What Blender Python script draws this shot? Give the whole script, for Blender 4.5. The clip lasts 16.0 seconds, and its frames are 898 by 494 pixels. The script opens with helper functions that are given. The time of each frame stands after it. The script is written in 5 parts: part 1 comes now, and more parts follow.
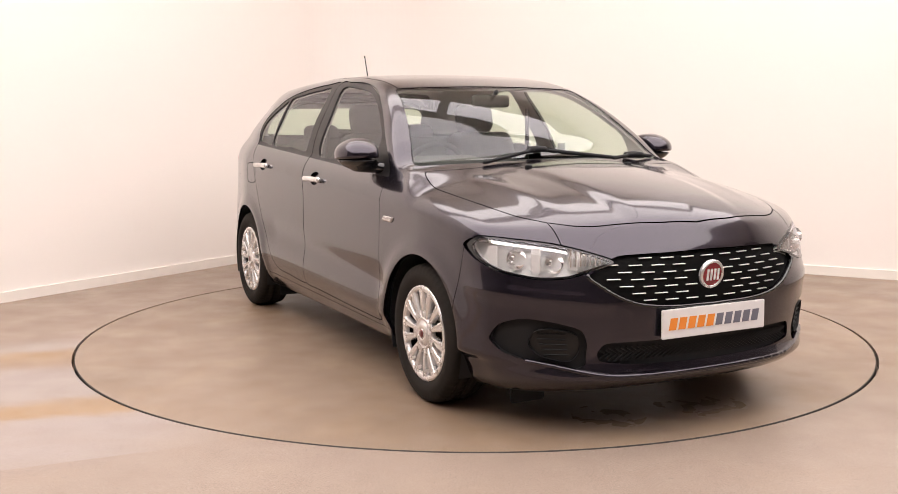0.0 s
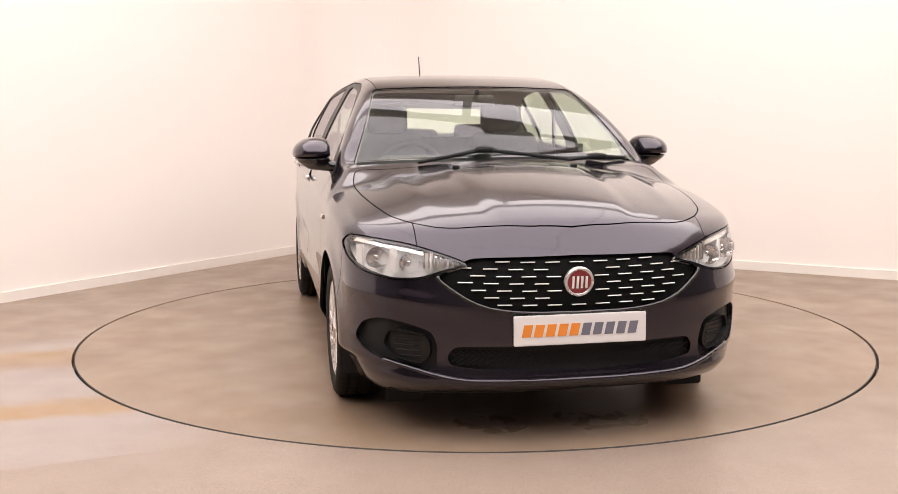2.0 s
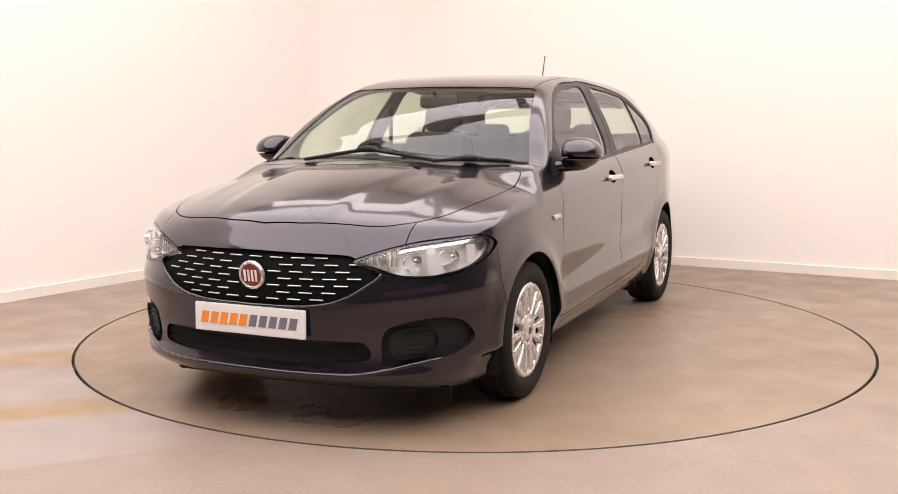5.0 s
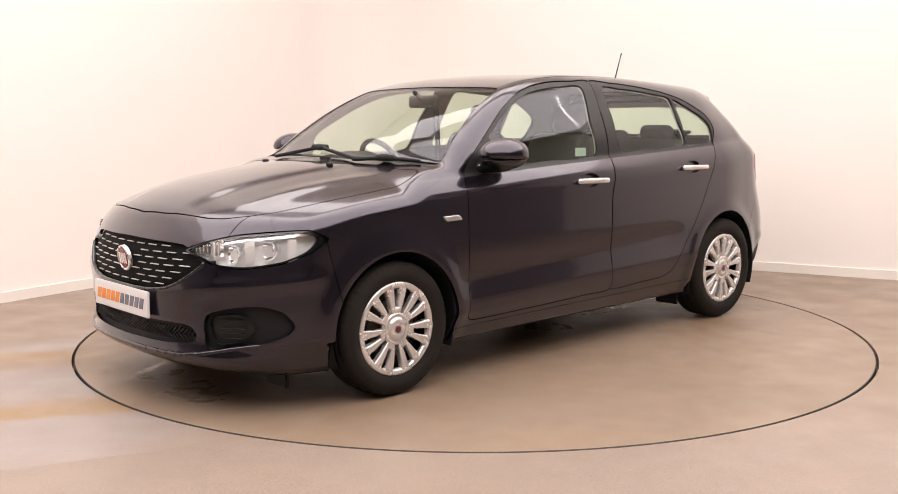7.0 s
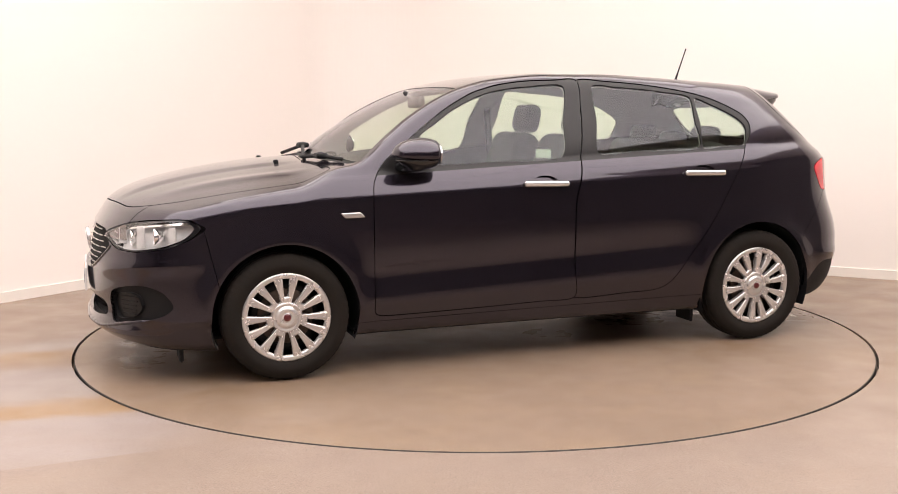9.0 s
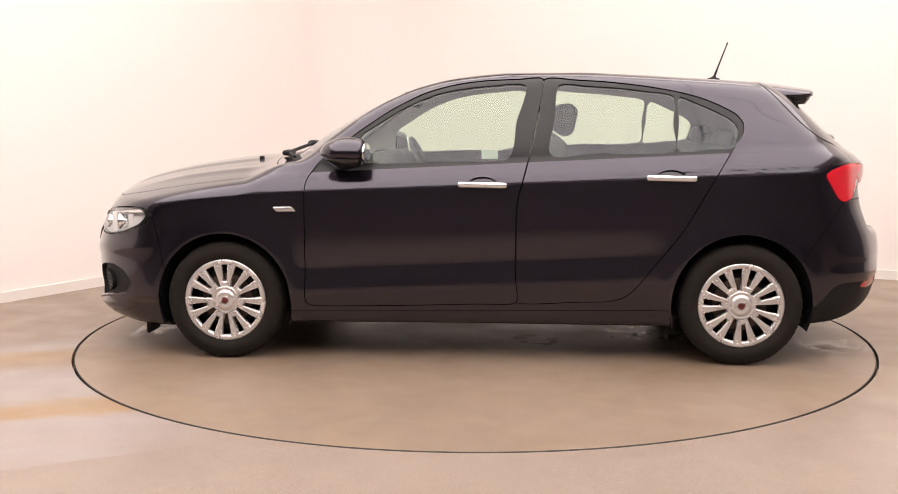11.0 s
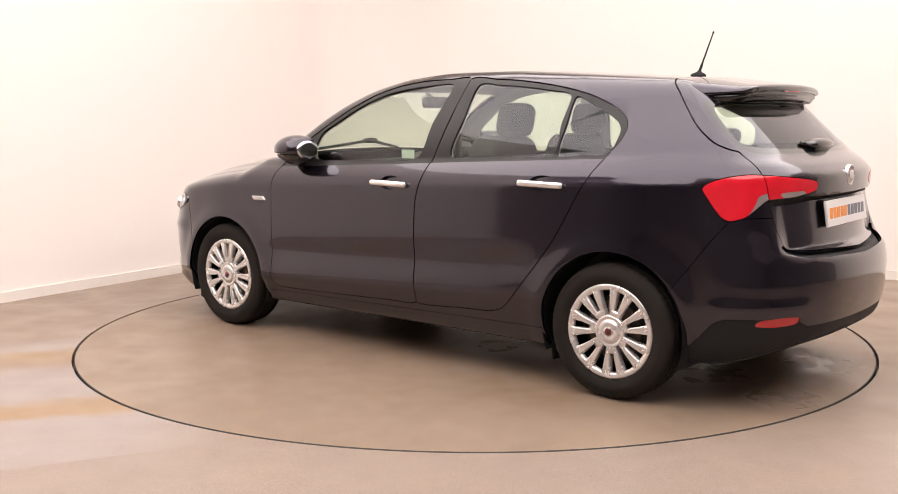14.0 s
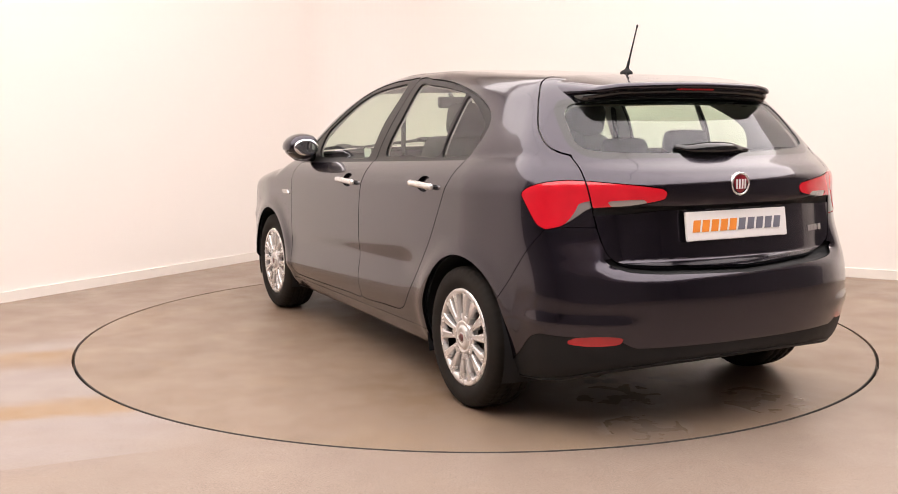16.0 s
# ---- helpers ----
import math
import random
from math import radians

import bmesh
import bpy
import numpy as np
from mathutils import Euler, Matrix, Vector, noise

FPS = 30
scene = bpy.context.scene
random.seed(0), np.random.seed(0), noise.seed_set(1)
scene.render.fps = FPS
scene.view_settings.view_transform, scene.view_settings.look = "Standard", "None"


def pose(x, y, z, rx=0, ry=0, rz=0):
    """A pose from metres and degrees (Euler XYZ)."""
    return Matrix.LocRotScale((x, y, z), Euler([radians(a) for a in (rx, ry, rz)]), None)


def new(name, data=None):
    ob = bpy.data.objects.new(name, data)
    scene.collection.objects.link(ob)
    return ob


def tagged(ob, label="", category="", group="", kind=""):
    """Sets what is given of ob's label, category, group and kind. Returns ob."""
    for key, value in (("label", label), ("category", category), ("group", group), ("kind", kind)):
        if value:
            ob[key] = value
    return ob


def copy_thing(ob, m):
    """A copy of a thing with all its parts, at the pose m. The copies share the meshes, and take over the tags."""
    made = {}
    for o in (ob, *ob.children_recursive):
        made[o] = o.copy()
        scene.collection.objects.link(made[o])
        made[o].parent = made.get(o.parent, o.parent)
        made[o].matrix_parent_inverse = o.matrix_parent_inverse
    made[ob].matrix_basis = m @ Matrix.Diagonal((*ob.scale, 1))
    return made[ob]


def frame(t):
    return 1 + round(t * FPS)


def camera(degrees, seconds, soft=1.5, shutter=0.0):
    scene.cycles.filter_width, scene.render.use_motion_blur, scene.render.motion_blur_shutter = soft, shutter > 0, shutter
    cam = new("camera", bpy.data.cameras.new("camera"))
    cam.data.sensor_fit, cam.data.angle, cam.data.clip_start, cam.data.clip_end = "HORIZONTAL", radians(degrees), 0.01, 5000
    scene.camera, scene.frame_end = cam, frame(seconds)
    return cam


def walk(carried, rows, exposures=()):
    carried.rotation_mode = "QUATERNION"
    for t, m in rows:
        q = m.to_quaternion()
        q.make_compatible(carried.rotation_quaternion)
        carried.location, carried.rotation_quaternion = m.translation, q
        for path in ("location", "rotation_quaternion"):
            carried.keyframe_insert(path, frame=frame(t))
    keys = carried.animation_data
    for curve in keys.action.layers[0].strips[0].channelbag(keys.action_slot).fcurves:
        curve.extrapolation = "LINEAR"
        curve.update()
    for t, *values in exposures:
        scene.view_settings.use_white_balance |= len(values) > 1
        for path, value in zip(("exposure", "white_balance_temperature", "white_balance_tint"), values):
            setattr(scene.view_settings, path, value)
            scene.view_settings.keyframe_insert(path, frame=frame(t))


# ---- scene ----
# ---------------------------------------------------------------- camera
cam = camera(47.39, 16.0, soft=0.8)
EYE = pose(0, -5.9634, 1.2786, 82.472, 0, 1.288) @ pose(0, 0, 0, 0, 0, -0.161)
walk(cam, [(0.0, EYE), (16.0, EYE)], exposures=[(0.0, 0.0), (16.0, 0.0)])

# turn of the table and of the car on it, seconds and degrees
TURN = [(0.0, -61.43), (0.5, -62.93), (1.0, -66.26), (1.5, -70.95), (2.0, -77.20), (2.5, -82.94), (3.0, -89.20),
        (3.5, -94.94), (4.0, -101.13), (4.5, -106.97), (5.0, -113.06), (7.5, -142.02), (8.0, -148.12), (8.5, -153.67),
        (11.0, -183.08), (11.5, -188.70), (12.0, -194.66), (12.5, -200.29), (13.0, -206.29), (13.5, -211.96),
        (14.0, -217.85), (14.5, -223.55), (15.0, -229.54), (15.5, -235.30), (16.0, -241.40)]
CAR_OFF = (-0.0753, -0.0585)
TABLE_R = 2.227

# ---------------------------------------------------------------- world and exposure
world = bpy.data.worlds.new("world")
scene.world = world
world.use_nodes = True
world.node_tree.nodes["Background"].inputs[0].default_value = (1.0, 0.9, 0.8, 1)
world.node_tree.nodes["Background"].inputs[1].default_value = 0.02
LAMP = 3.5


# ---------------------------------------------------------------- materials
def mat(name, color, rough=0.5, metal=0.0, coat=0.0, var=0.0, scale=8.0, bump=0.0, bscale=200.0, emit=None, spec=0.5, dirt=None):
    m = bpy.data.materials.new(name)
    m.use_nodes = True
    nt = m.node_tree
    b = nt.nodes["Principled BSDF"]
    b.inputs["Base Color"].default_value = (*color, 1)
    b.inputs["Roughness"].default_value = rough
    b.inputs["Metallic"].default_value = metal
    b.inputs["Coat Weight"].default_value = coat
    b.inputs["Coat Roughness"].default_value = 0.03
    b.inputs["Specular IOR Level"].default_value = spec
    tc = nt.nodes.new("ShaderNodeTexCoord")
    if var > 0:
        n1 = nt.nodes.new("ShaderNodeTexNoise")
        n1.inputs["Scale"].default_value = scale
        n1.inputs["Detail"].default_value = 6
        nt.links.new(tc.outputs["Object"], n1.inputs["Vector"])
        mx = nt.nodes.new("ShaderNodeMix")
        mx.data_type = "RGBA"
        mx.inputs["A"].default_value = (*[c * (1 - var) for c in color], 1)
        mx.inputs["B"].default_value = (*[min(1, c * (1 + var)) for c in (dirt or color)], 1)
        nt.links.new(n1.outputs["Fac"], mx.inputs["Factor"])
        nt.links.new(mx.outputs["Result"], b.inputs["Base Color"])
        r = nt.nodes.new("ShaderNodeMapRange")
        r.inputs["To Min"].default_value = rough * 0.8
        r.inputs["To Max"].default_value = min(1, rough * 1.2)
        nt.links.new(n1.outputs["Fac"], r.inputs["Value"])
        nt.links.new(r.outputs["Result"], b.inputs["Roughness"])
    if bump > 0:
        n2 = nt.nodes.new("ShaderNodeTexNoise")
        n2.inputs["Scale"].default_value = bscale
        n2.inputs["Detail"].default_value = 4
        nt.links.new(tc.outputs["Object"], n2.inputs["Vector"])
        bp = nt.nodes.new("ShaderNodeBump")
        bp.inputs["Strength"].default_value = bump
        bp.inputs["Distance"].default_value = 0.002
        nt.links.new(n2.outputs["Fac"], bp.inputs["Height"])
        nt.links.new(bp.outputs["Normal"], b.inputs["Normal"])
    if emit:
        b.inputs["Emission Color"].default_value = (*emit[:3], 1)
        b.inputs["Emission Strength"].default_value = emit[3]
    return m


def glass_mat(name, tint, rough=0.0):
    """A thin pane: tinted see-through with a glossy face."""
    m = bpy.data.materials.new(name)
    m.use_nodes = True
    nt = m.node_tree
    nt.nodes.clear()
    out = nt.nodes.new("ShaderNodeOutputMaterial")
    mix = nt.nodes.new("ShaderNodeMixShader")
    tr = nt.nodes.new("ShaderNodeBsdfTransparent")
    gl = nt.nodes.new("ShaderNodeBsdfGlossy")
    lw = nt.nodes.new("ShaderNodeLayerWeight")
    lw.inputs["Blend"].default_value = 0.5
    pw = nt.nodes.new("ShaderNodeMath")
    pw.operation = "POWER"
    pw.inputs[1].default_value = 4.6
    nt.links.new(lw.outputs["Facing"], pw.inputs[0])
    fr = nt.nodes.new("ShaderNodeMath")
    fr.operation = "MULTIPLY_ADD"
    fr.inputs[1].default_value = 0.92
    fr.inputs[2].default_value = 0.055
    nt.links.new(pw.outputs[0], fr.inputs[0])
    tr.inputs["Color"].default_value = (*tint, 1)
    gl.inputs["Roughness"].default_value = rough
    gl.inputs["Color"].default_value = (0.95, 0.95, 1.0, 1)
    nt.links.new(fr.outputs[0], mix.inputs[0])
    nt.links.new(tr.outputs[0], mix.inputs[1])
    nt.links.new(gl.outputs[0], mix.inputs[2])
    nt.links.new(mix.outputs[0], out.inputs[0])
    return m


def paint_mat():
    m = mat("paint_anthracite", (0.016, 0.015, 0.020), rough=0.25, metal=0.85, coat=1.0, spec=0.5)
    nt = m.node_tree
    b = nt.nodes["Principled BSDF"]
    tc = nt.nodes["Texture Coordinate"]
    vo = nt.nodes.new("ShaderNodeTexVoronoi")
    vo.inputs["Scale"].default_value = 900
    nt.links.new(tc.outputs["Object"], vo.inputs["Vector"])
    mx = nt.nodes.new("ShaderNodeMix")
    mx.data_type = "RGBA"
    mx.inputs["A"].default_value = (0.012, 0.0095, 0.0150, 1)
    mx.inputs["B"].default_value = (0.044, 0.035, 0.053, 1)
    nt.links.new(vo.outputs["Color"], mx.inputs["Factor"])
    nt.links.new(mx.outputs["Result"], b.inputs["Base Color"])
    no = nt.nodes.new("ShaderNodeTexNoise")
    no.inputs["Scale"].default_value = 3.0
    no.inputs["Detail"].default_value = 5
    nt.links.new(tc.outputs["Object"], no.inputs["Vector"])
    mr = nt.nodes.new("ShaderNodeMapRange")
    mr.inputs["To Min"].default_value = 0.03
    mr.inputs["To Max"].default_value = 0.10
    nt.links.new(no.outputs["Fac"], mr.inputs["Value"])
    nt.links.new(mr.outputs["Result"], b.inputs["Coat Roughness"])
    return m


PAINT = paint_mat()
GLASS = glass_mat("window_glass", (0.76, 0.85, 0.75))
SCREEN = glass_mat("windscreen_glass", (0.86, 0.92, 0.84))
LENS = glass_mat("lens_clear", (0.93, 0.93, 0.93))
SATIN = mat("satin_black", (0.012, 0.011, 0.011), rough=0.38, var=0.2, scale=30, spec=0.35)
BLACK = mat("black_plastic", (0.012, 0.012, 0.013), rough=0.55, var=0.25, scale=25, bump=0.15, bscale=500, spec=0.25)
GLOSSB = mat("gloss_black", (0.006, 0.006, 0.007), rough=0.12, coat=0.5)
GRILLEB = mat("grille_black", (0.004, 0.004, 0.004), rough=0.6, spec=0.1, var=0.2, scale=40)
RUBBER = mat("tyre_rubber", (0.010, 0.009, 0.008), rough=0.85, spec=0.25, var=0.30, scale=18, bump=0.3, bscale=350, dirt=(0.017, 0.013, 0.010))
SILVER = mat("silver_wheel", (0.74, 0.72, 0.71), rough=0.27, metal=0.7, var=0.06, scale=12)
CHROME = mat("chrome", (0.86, 0.84, 0.82), rough=0.10, metal=1.0)
HANDLE = mat("bright_handle", (0.78, 0.76, 0.75), rough=0.2, metal=0.7)
REFLECTOR = mat("lamp_reflector", (0.93, 0.92, 0.91), rough=0.12, metal=0.95)
LAMPGREY = mat("lamp_bezel_grey", (0.88, 0.87, 0.86), rough=0.3, metal=0.15, var=0.04, scale=30)
RED = mat("red_lens", (0.66, 0.012, 0.026), rough=0.12, coat=0.6, var=0.15, scale=14)
REDDARK = mat("red_reflector", (0.45, 0.01, 0.015), rough=0.2, coat=0.8)
CLEARL = mat("clear_lens", (0.52, 0.49, 0.48), rough=0.15, metal=0.6, coat=1.0)
BADGE = mat("badge_red", (0.22, 0.010, 0.018), rough=0.25, coat=0.8)
PLATE = mat("plate_white", (0.80, 0.78, 0.77), rough=0.4, var=0.03, scale=40)
ORANGE = mat("plate_orange", (0.85, 0.28, 0.04), rough=0.4)
GREYL = mat("plate_grey", (0.17, 0.17, 0.21), rough=0.4)
FABRIC = mat("seat_fabric", (0.075, 0.072, 0.072), rough=0.9, var=0.12, scale=60, bump=0.08, bscale=300)
TRIM = mat("cabin_trim", (0.045, 0.044, 0.044), rough=0.8, var=0.1, scale=40, bump=0.04, bscale=300, spec=0.15)
HEADLINE = mat("headliner", (0.50, 0.48, 0.45), rough=0.9, var=0.06, scale=30)
MIRRORG = mat("mirror_glass", (0.85, 0.87, 0.9), rough=0.02, metal=1.0)
STICKER = mat("paper_sticker", (0.62, 0.68, 0.62), rough=0.6)
RUST = mat("brake_steel", (0.10, 0.07, 0.055), rough=0.6, metal=0.6, var=0.4, scale=25)
# ---------------------------------------------------------------- modelling helpers
def pchip(xs, ys):
    """A smooth curve through a few stations."""
    xs, ys = np.array(xs, float), np.array(ys, float)
    h, d = np.diff(xs), np.diff(ys) / np.diff(xs)
    m = np.zeros_like(ys)
    m[0], m[-1] = d[0], d[-1]
    w1, w2 = 2 * h[1:] + h[:-1], h[1:] + 2 * h[:-1]
    ok = d[:-1] * d[1:] > 0
    with np.errstate(divide="ignore", invalid="ignore"):
        m[1:-1] = np.where(ok, (w1 + w2) / (w1 / d[:-1] + w2 / d[1:]), 0)

    def at(x):
        x = np.clip(x, xs[0], xs[-1])
        i = np.clip(np.searchsorted(xs, x) - 1, 0, len(h) - 1)
        t = (x - xs[i]) / h[i]
        return ((1 + 2 * t) * (1 - t) ** 2 * ys[i] + t * (1 - t) ** 2 * h[i] * m[i]
                + t * t * (3 - 2 * t) * ys[i + 1] + t * t * (t - 1) * h[i] * m[i + 1])
    return at


def smax(a, b, k):
    h = np.maximum(k - np.abs(a - b), 0) / k
    return np.maximum(a, b) + h * h * k * 0.25


def smin(a, b, k):
    return -smax(-a, -b, k)


def step(a, b, x):
    t = np.clip((x - a) / (b - a), 0, 1)
    return t * t * (3 - 2 * t)


def rbox(p, c, half, r, tilt=0.0):
    """Distance to a rounded box; tilt in degrees about y."""
    q = p - np.array(c)
    if tilt:
        s, k = math.sin(radians(tilt)), math.cos(radians(tilt))
        q = np.stack([k * q[:, 0] - s * q[:, 2], q[:, 1], s * q[:, 0] + k * q[:, 2]], 1)
    d = np.abs(q) - np.array(half) + r
    return np.linalg.norm(np.maximum(d, 0), axis=1) + np.minimum(d.max(1), 0) - r


def ellip(p, c, rad):
    q = (p - np.array(c)) / np.array(rad)
    return (np.linalg.norm(q, axis=1) - 1) * min(rad)


def pill(p, a, b, r):
    a, b = np.array(a), np.array(b)
    t = np.clip((p - a) @ (b - a) / ((b - a) @ (b - a)), 0, 1)
    return np.linalg.norm(p - a - t[:, None] * (b - a), axis=1) - r


def grad(fn, p, e=1e-4):
    g = np.stack([fn(p + np.eye(3)[i] * e) - fn(p - np.eye(3)[i] * e) for i in range(3)], 1)
    return g / (2 * e)


def nets(fn, lo, hi, h, flat=False):
    """The skin of the solid fn < 0 as quads. flat: lo's y plane is a mirror plane; its row is laid on y = 0."""
    lo, hi = np.array(lo, float), np.array(hi, float)
    n = np.ceil((hi - lo) / h).astype(int) + 1
    ax = [lo[i] + h * np.arange(n[i]) for i in range(3)]
    val = np.empty(n, np.float32)
    for i in range(0, n[0], 40):
        gx = np.stack(np.meshgrid(ax[0][i:i + 40], ax[1], ax[2], indexing="ij"), -1)
        val[i:i + 40] = fn(gx.reshape(-1, 3)).reshape(gx.shape[:3])
    ins = val < 0
    cnt = np.zeros(n - 1, int)
    for a in (0, 1):
        for b in (0, 1):
            for c in (0, 1):
                cnt += ins[a:n[0] - 1 + a, b:n[1] - 1 + b, c:n[2] - 1 + c]
    mixed = (cnt > 0) & (cnt < 8)
    idx = np.full(n - 1, -1)
    cells = np.argwhere(mixed)
    idx[mixed] = np.arange(len(cells))
    pos = lo + (cells + 0.5) * h
    quads = []
    for a in range(3):
        b, c = (a + 1) % 3, (a + 2) % 3
        s0 = [slice(None)] * 3
        s1 = [slice(None)] * 3
        s0[a], s1[a] = slice(0, -1), slice(1, None)
        cross = ins[tuple(s0)] != ins[tuple(s1)]
        e = np.argwhere(cross)
        e = e[(e[:, b] > 0) & (e[:, c] > 0) & (e[:, b] < n[b] - 1) & (e[:, c] < n[c] - 1)]
        up = ins[tuple(s0)][tuple(e.T)]
        q = []
        for db, dc in ((0, 0), (-1, 0), (-1, -1), (0, -1)):
            k = e.copy()
            k[:, b] += db
            k[:, c] += dc
            q.append(idx[tuple(k.T)])
        q = np.stack(q, 1)
        q[up] = q[up][:, ::-1]
        quads.append(q[:, ::-1])
    quads = np.concatenate(quads)
    for it in range(6):
        if it < 3:      # relax along the skin, then back onto it
            acc, num = np.zeros_like(pos), np.zeros(len(pos))
            for i in range(4):
                np.add.at(acc, quads[:, i], pos[quads[:, (i + 1) % 4]])
                np.add.at(num, quads[:, i], 1)
            full = num > 0
            pos[full] += 0.5 * (acc[full] / num[full][:, None] - pos[full])
        if flat:
            pos[cells[:, 1] == 0, 1] = 0
        g = grad(fn, pos)
        d = fn(pos)[:, None] * g / np.maximum((g * g).sum(1), 0.05)[:, None]
        ln = np.linalg.norm(d, axis=1)[:, None]
        pos -= d * np.minimum(1, h / np.maximum(ln, 1e-9))
        if flat:
            pos[cells[:, 1] == 0, 1] = 0
    return pos, quads


def outline(pts, closed=True, fine=6):
    """A rounded outline through a few corners."""
    p = np.array(pts, float)
    n = len(p)
    out = []
    for i in range(n if closed else n - 1):
        a, b, c, d = (p[(i - 1) % n], p[i], p[(i + 1) % n], p[(i + 2) % n]) if closed else (p[max(i - 1, 0)], p[i], p[i + 1], p[min(i + 2, n - 1)])
        t0, t1 = 0.36 * (c - a), 0.36 * (d - b)
        lim = np.linalg.norm(c - b)
        t0 *= min(1, lim / max(np.linalg.norm(t0), 1e-9))
        t1 *= min(1, lim / max(np.linalg.norm(t1), 1e-9))
        for s in np.arange(fine) / fine:
            out.append((1 + 2 * s) * (1 - s) ** 2 * b + s * (1 - s) ** 2 * t0 + s * s * (3 - 2 * s) * c + s * s * (s - 1) * t1)
    return np.array(out)


def inside(poly, u, v, near=None):
    """Signed distance from an outline, negative inside."""
    best = np.full(len(u), 1e9)
    odd = np.zeros(len(u), bool)
    for a, b in zip(poly, np.roll(poly, -1, 0)):
        e = b - a
        t = np.clip(((u - a[0]) * e[0] + (v - a[1]) * e[1]) / max(e @ e, 1e-12), 0, 1)
        best = np.minimum(best, (u - a[0] - t * e[0]) ** 2 + (v - a[1] - t * e[1]) ** 2)
        if a[1] != b[1]:
            odd ^= ((a[1] > v) != (b[1] > v)) & (u < (b[0] - a[0]) * (v - a[1]) / (b[1] - a[1]) + a[0])
    return np.where(odd, -1, 1) * np.sqrt(best)


class Skin:
    """A skin of polygons that outlines can be cut into."""

    def __init__(self, verts, faces):
        self.v = [tuple(p) for p in verts]
        self.f = [tuple(f) for f in faces]

    def split(self, faces, phi):
        """Two lists of faces: where phi < 0, and the rest, with new edges along phi = 0."""
        pts = np.array(self.v)
        val = phi(pts)
        val = np.where(np.abs(val) < 1e-6, 1e-6, val)
        neg = (val < 0).tolist()
        val = val.tolist()
        made, low, high = {}, [], []
        for f in faces:
            k = sum(neg[i] for i in f)
            if k == len(f):
                low.append(f)
            elif k == 0:
                high.append(f)
            else:
                a, b = [], []
                for i, j in zip(f, f[1:] + f[:1]):
                    (a if neg[i] else b).append(i)
                    if neg[i] != neg[j]:
                        key = (min(i, j), max(i, j))
                        if key not in made:
                            t = val[i] / (val[i] - val[j])
                            p, q = self.v[i], self.v[j]
                            made[key] = len(self.v)
                            self.v.append(tuple(p[n] + t * (q[n] - p[n]) for n in range(3)))
                        a.append(made[key])
                        b.append(made[key])
                if len(a) > 2:
                    low.append(tuple(a))
                if len(b) > 2:
                    high.append(tuple(b))
        return low, high

    def carve(self, faces, phi, gap=0.002):
        """As split, with a gap left open along the edge."""
        low, rest = self.split(faces, lambda p: phi(p) + gap)
        _, high = self.split(rest, lambda p: phi(p) - gap)
        return low, high


def mesh_of(name, verts, faces, material, smooth=True):
    me = bpy.data.meshes.new(name)
    me.from_pydata([tuple(v) for v in verts], [], [tuple(f) for f in faces])
    me.materials.append(material)
    if smooth:
        me.polygons.foreach_set("use_smooth", [True] * len(me.polygons))
    me.update()
    return me


def child(name, me, parent, label="", m=None):
    ob = new(name, me)
    ob.parent = parent
    if m is not None:
        ob.matrix_basis = m
    return tagged(ob, label) if label else ob


def part(name, bm, material, parent, label="", m=None, smooth=False):
    me = bpy.data.meshes.new(name)
    bm.to_mesh(me)
    bm.free()
    me.materials.append(material)
    if smooth:
        me.polygons.foreach_set("use_smooth", [True] * len(me.polygons))
    return child(name, me, parent, label, m)


def panel(name, skin, faces, normal, material, parent, label="", both=False, flip=False, sink=0.0, lip=0.014):
    """A panel out of the skin with its edges turned inwards. both: with its mirror half; flip: the mirror half alone."""
    if not faces:
        return new(name)
    used = sorted({i for f in faces for i in f})
    at = {i: n for n, i in enumerate(used)}
    v = np.array([skin.v[i] for i in used])
    nrm = normal(v)
    v = v - nrm * sink
    fs = [tuple(at[i] for i in f) for f in faces]
    edges = {}
    for f in fs:
        for i, j in zip(f, f[1:] + f[:1]):
            edges[(i, j)] = edges.get((i, j), 0) + 1
    rim = [(i, j) for (i, j) in edges if (j, i) not in edges and not (both and abs(v[i][1]) < 1e-5 and abs(v[j][1]) < 1e-5)]
    base = len(v)
    ring = sorted({i for e in rim for i in e})
    top = {i: base + n for n, i in enumerate(ring)}
    deep = {i: base + len(ring) + n for n, i in enumerate(ring)}
    all_v = np.concatenate([v, v[ring], v[ring] - nrm[ring] * lip]) if ring else v
    fs = fs + [(top[j], top[i], deep[i], deep[j]) for i, j in rim]
    vs = all_v
    if both:
        m = all_v * np.array([1, -1, 1])
        n = len(all_v)
        mid = [i if abs(all_v[i][1]) < 1e-5 and i < base else i + n for i in range(n)]
        fs = fs + [tuple(mid[i] for i in f[::-1]) for f in fs]
        vs = np.concatenate([all_v, m])
    elif flip:
        vs = all_v * np.array([1, -1, 1])
        fs = [f[::-1] for f in fs]
    return child(name, mesh_of(name, vs, fs, material), parent, label)


def solid(name, fn, lo, hi, h, material, parent, label="", flip=False):
    v, q = nets(fn, lo, hi, h)
    if flip:
        v = v * np.array([1, -1, 1])
        q = q[:, ::-1]
    return child(name, mesh_of(name, v, q, material), parent, label)


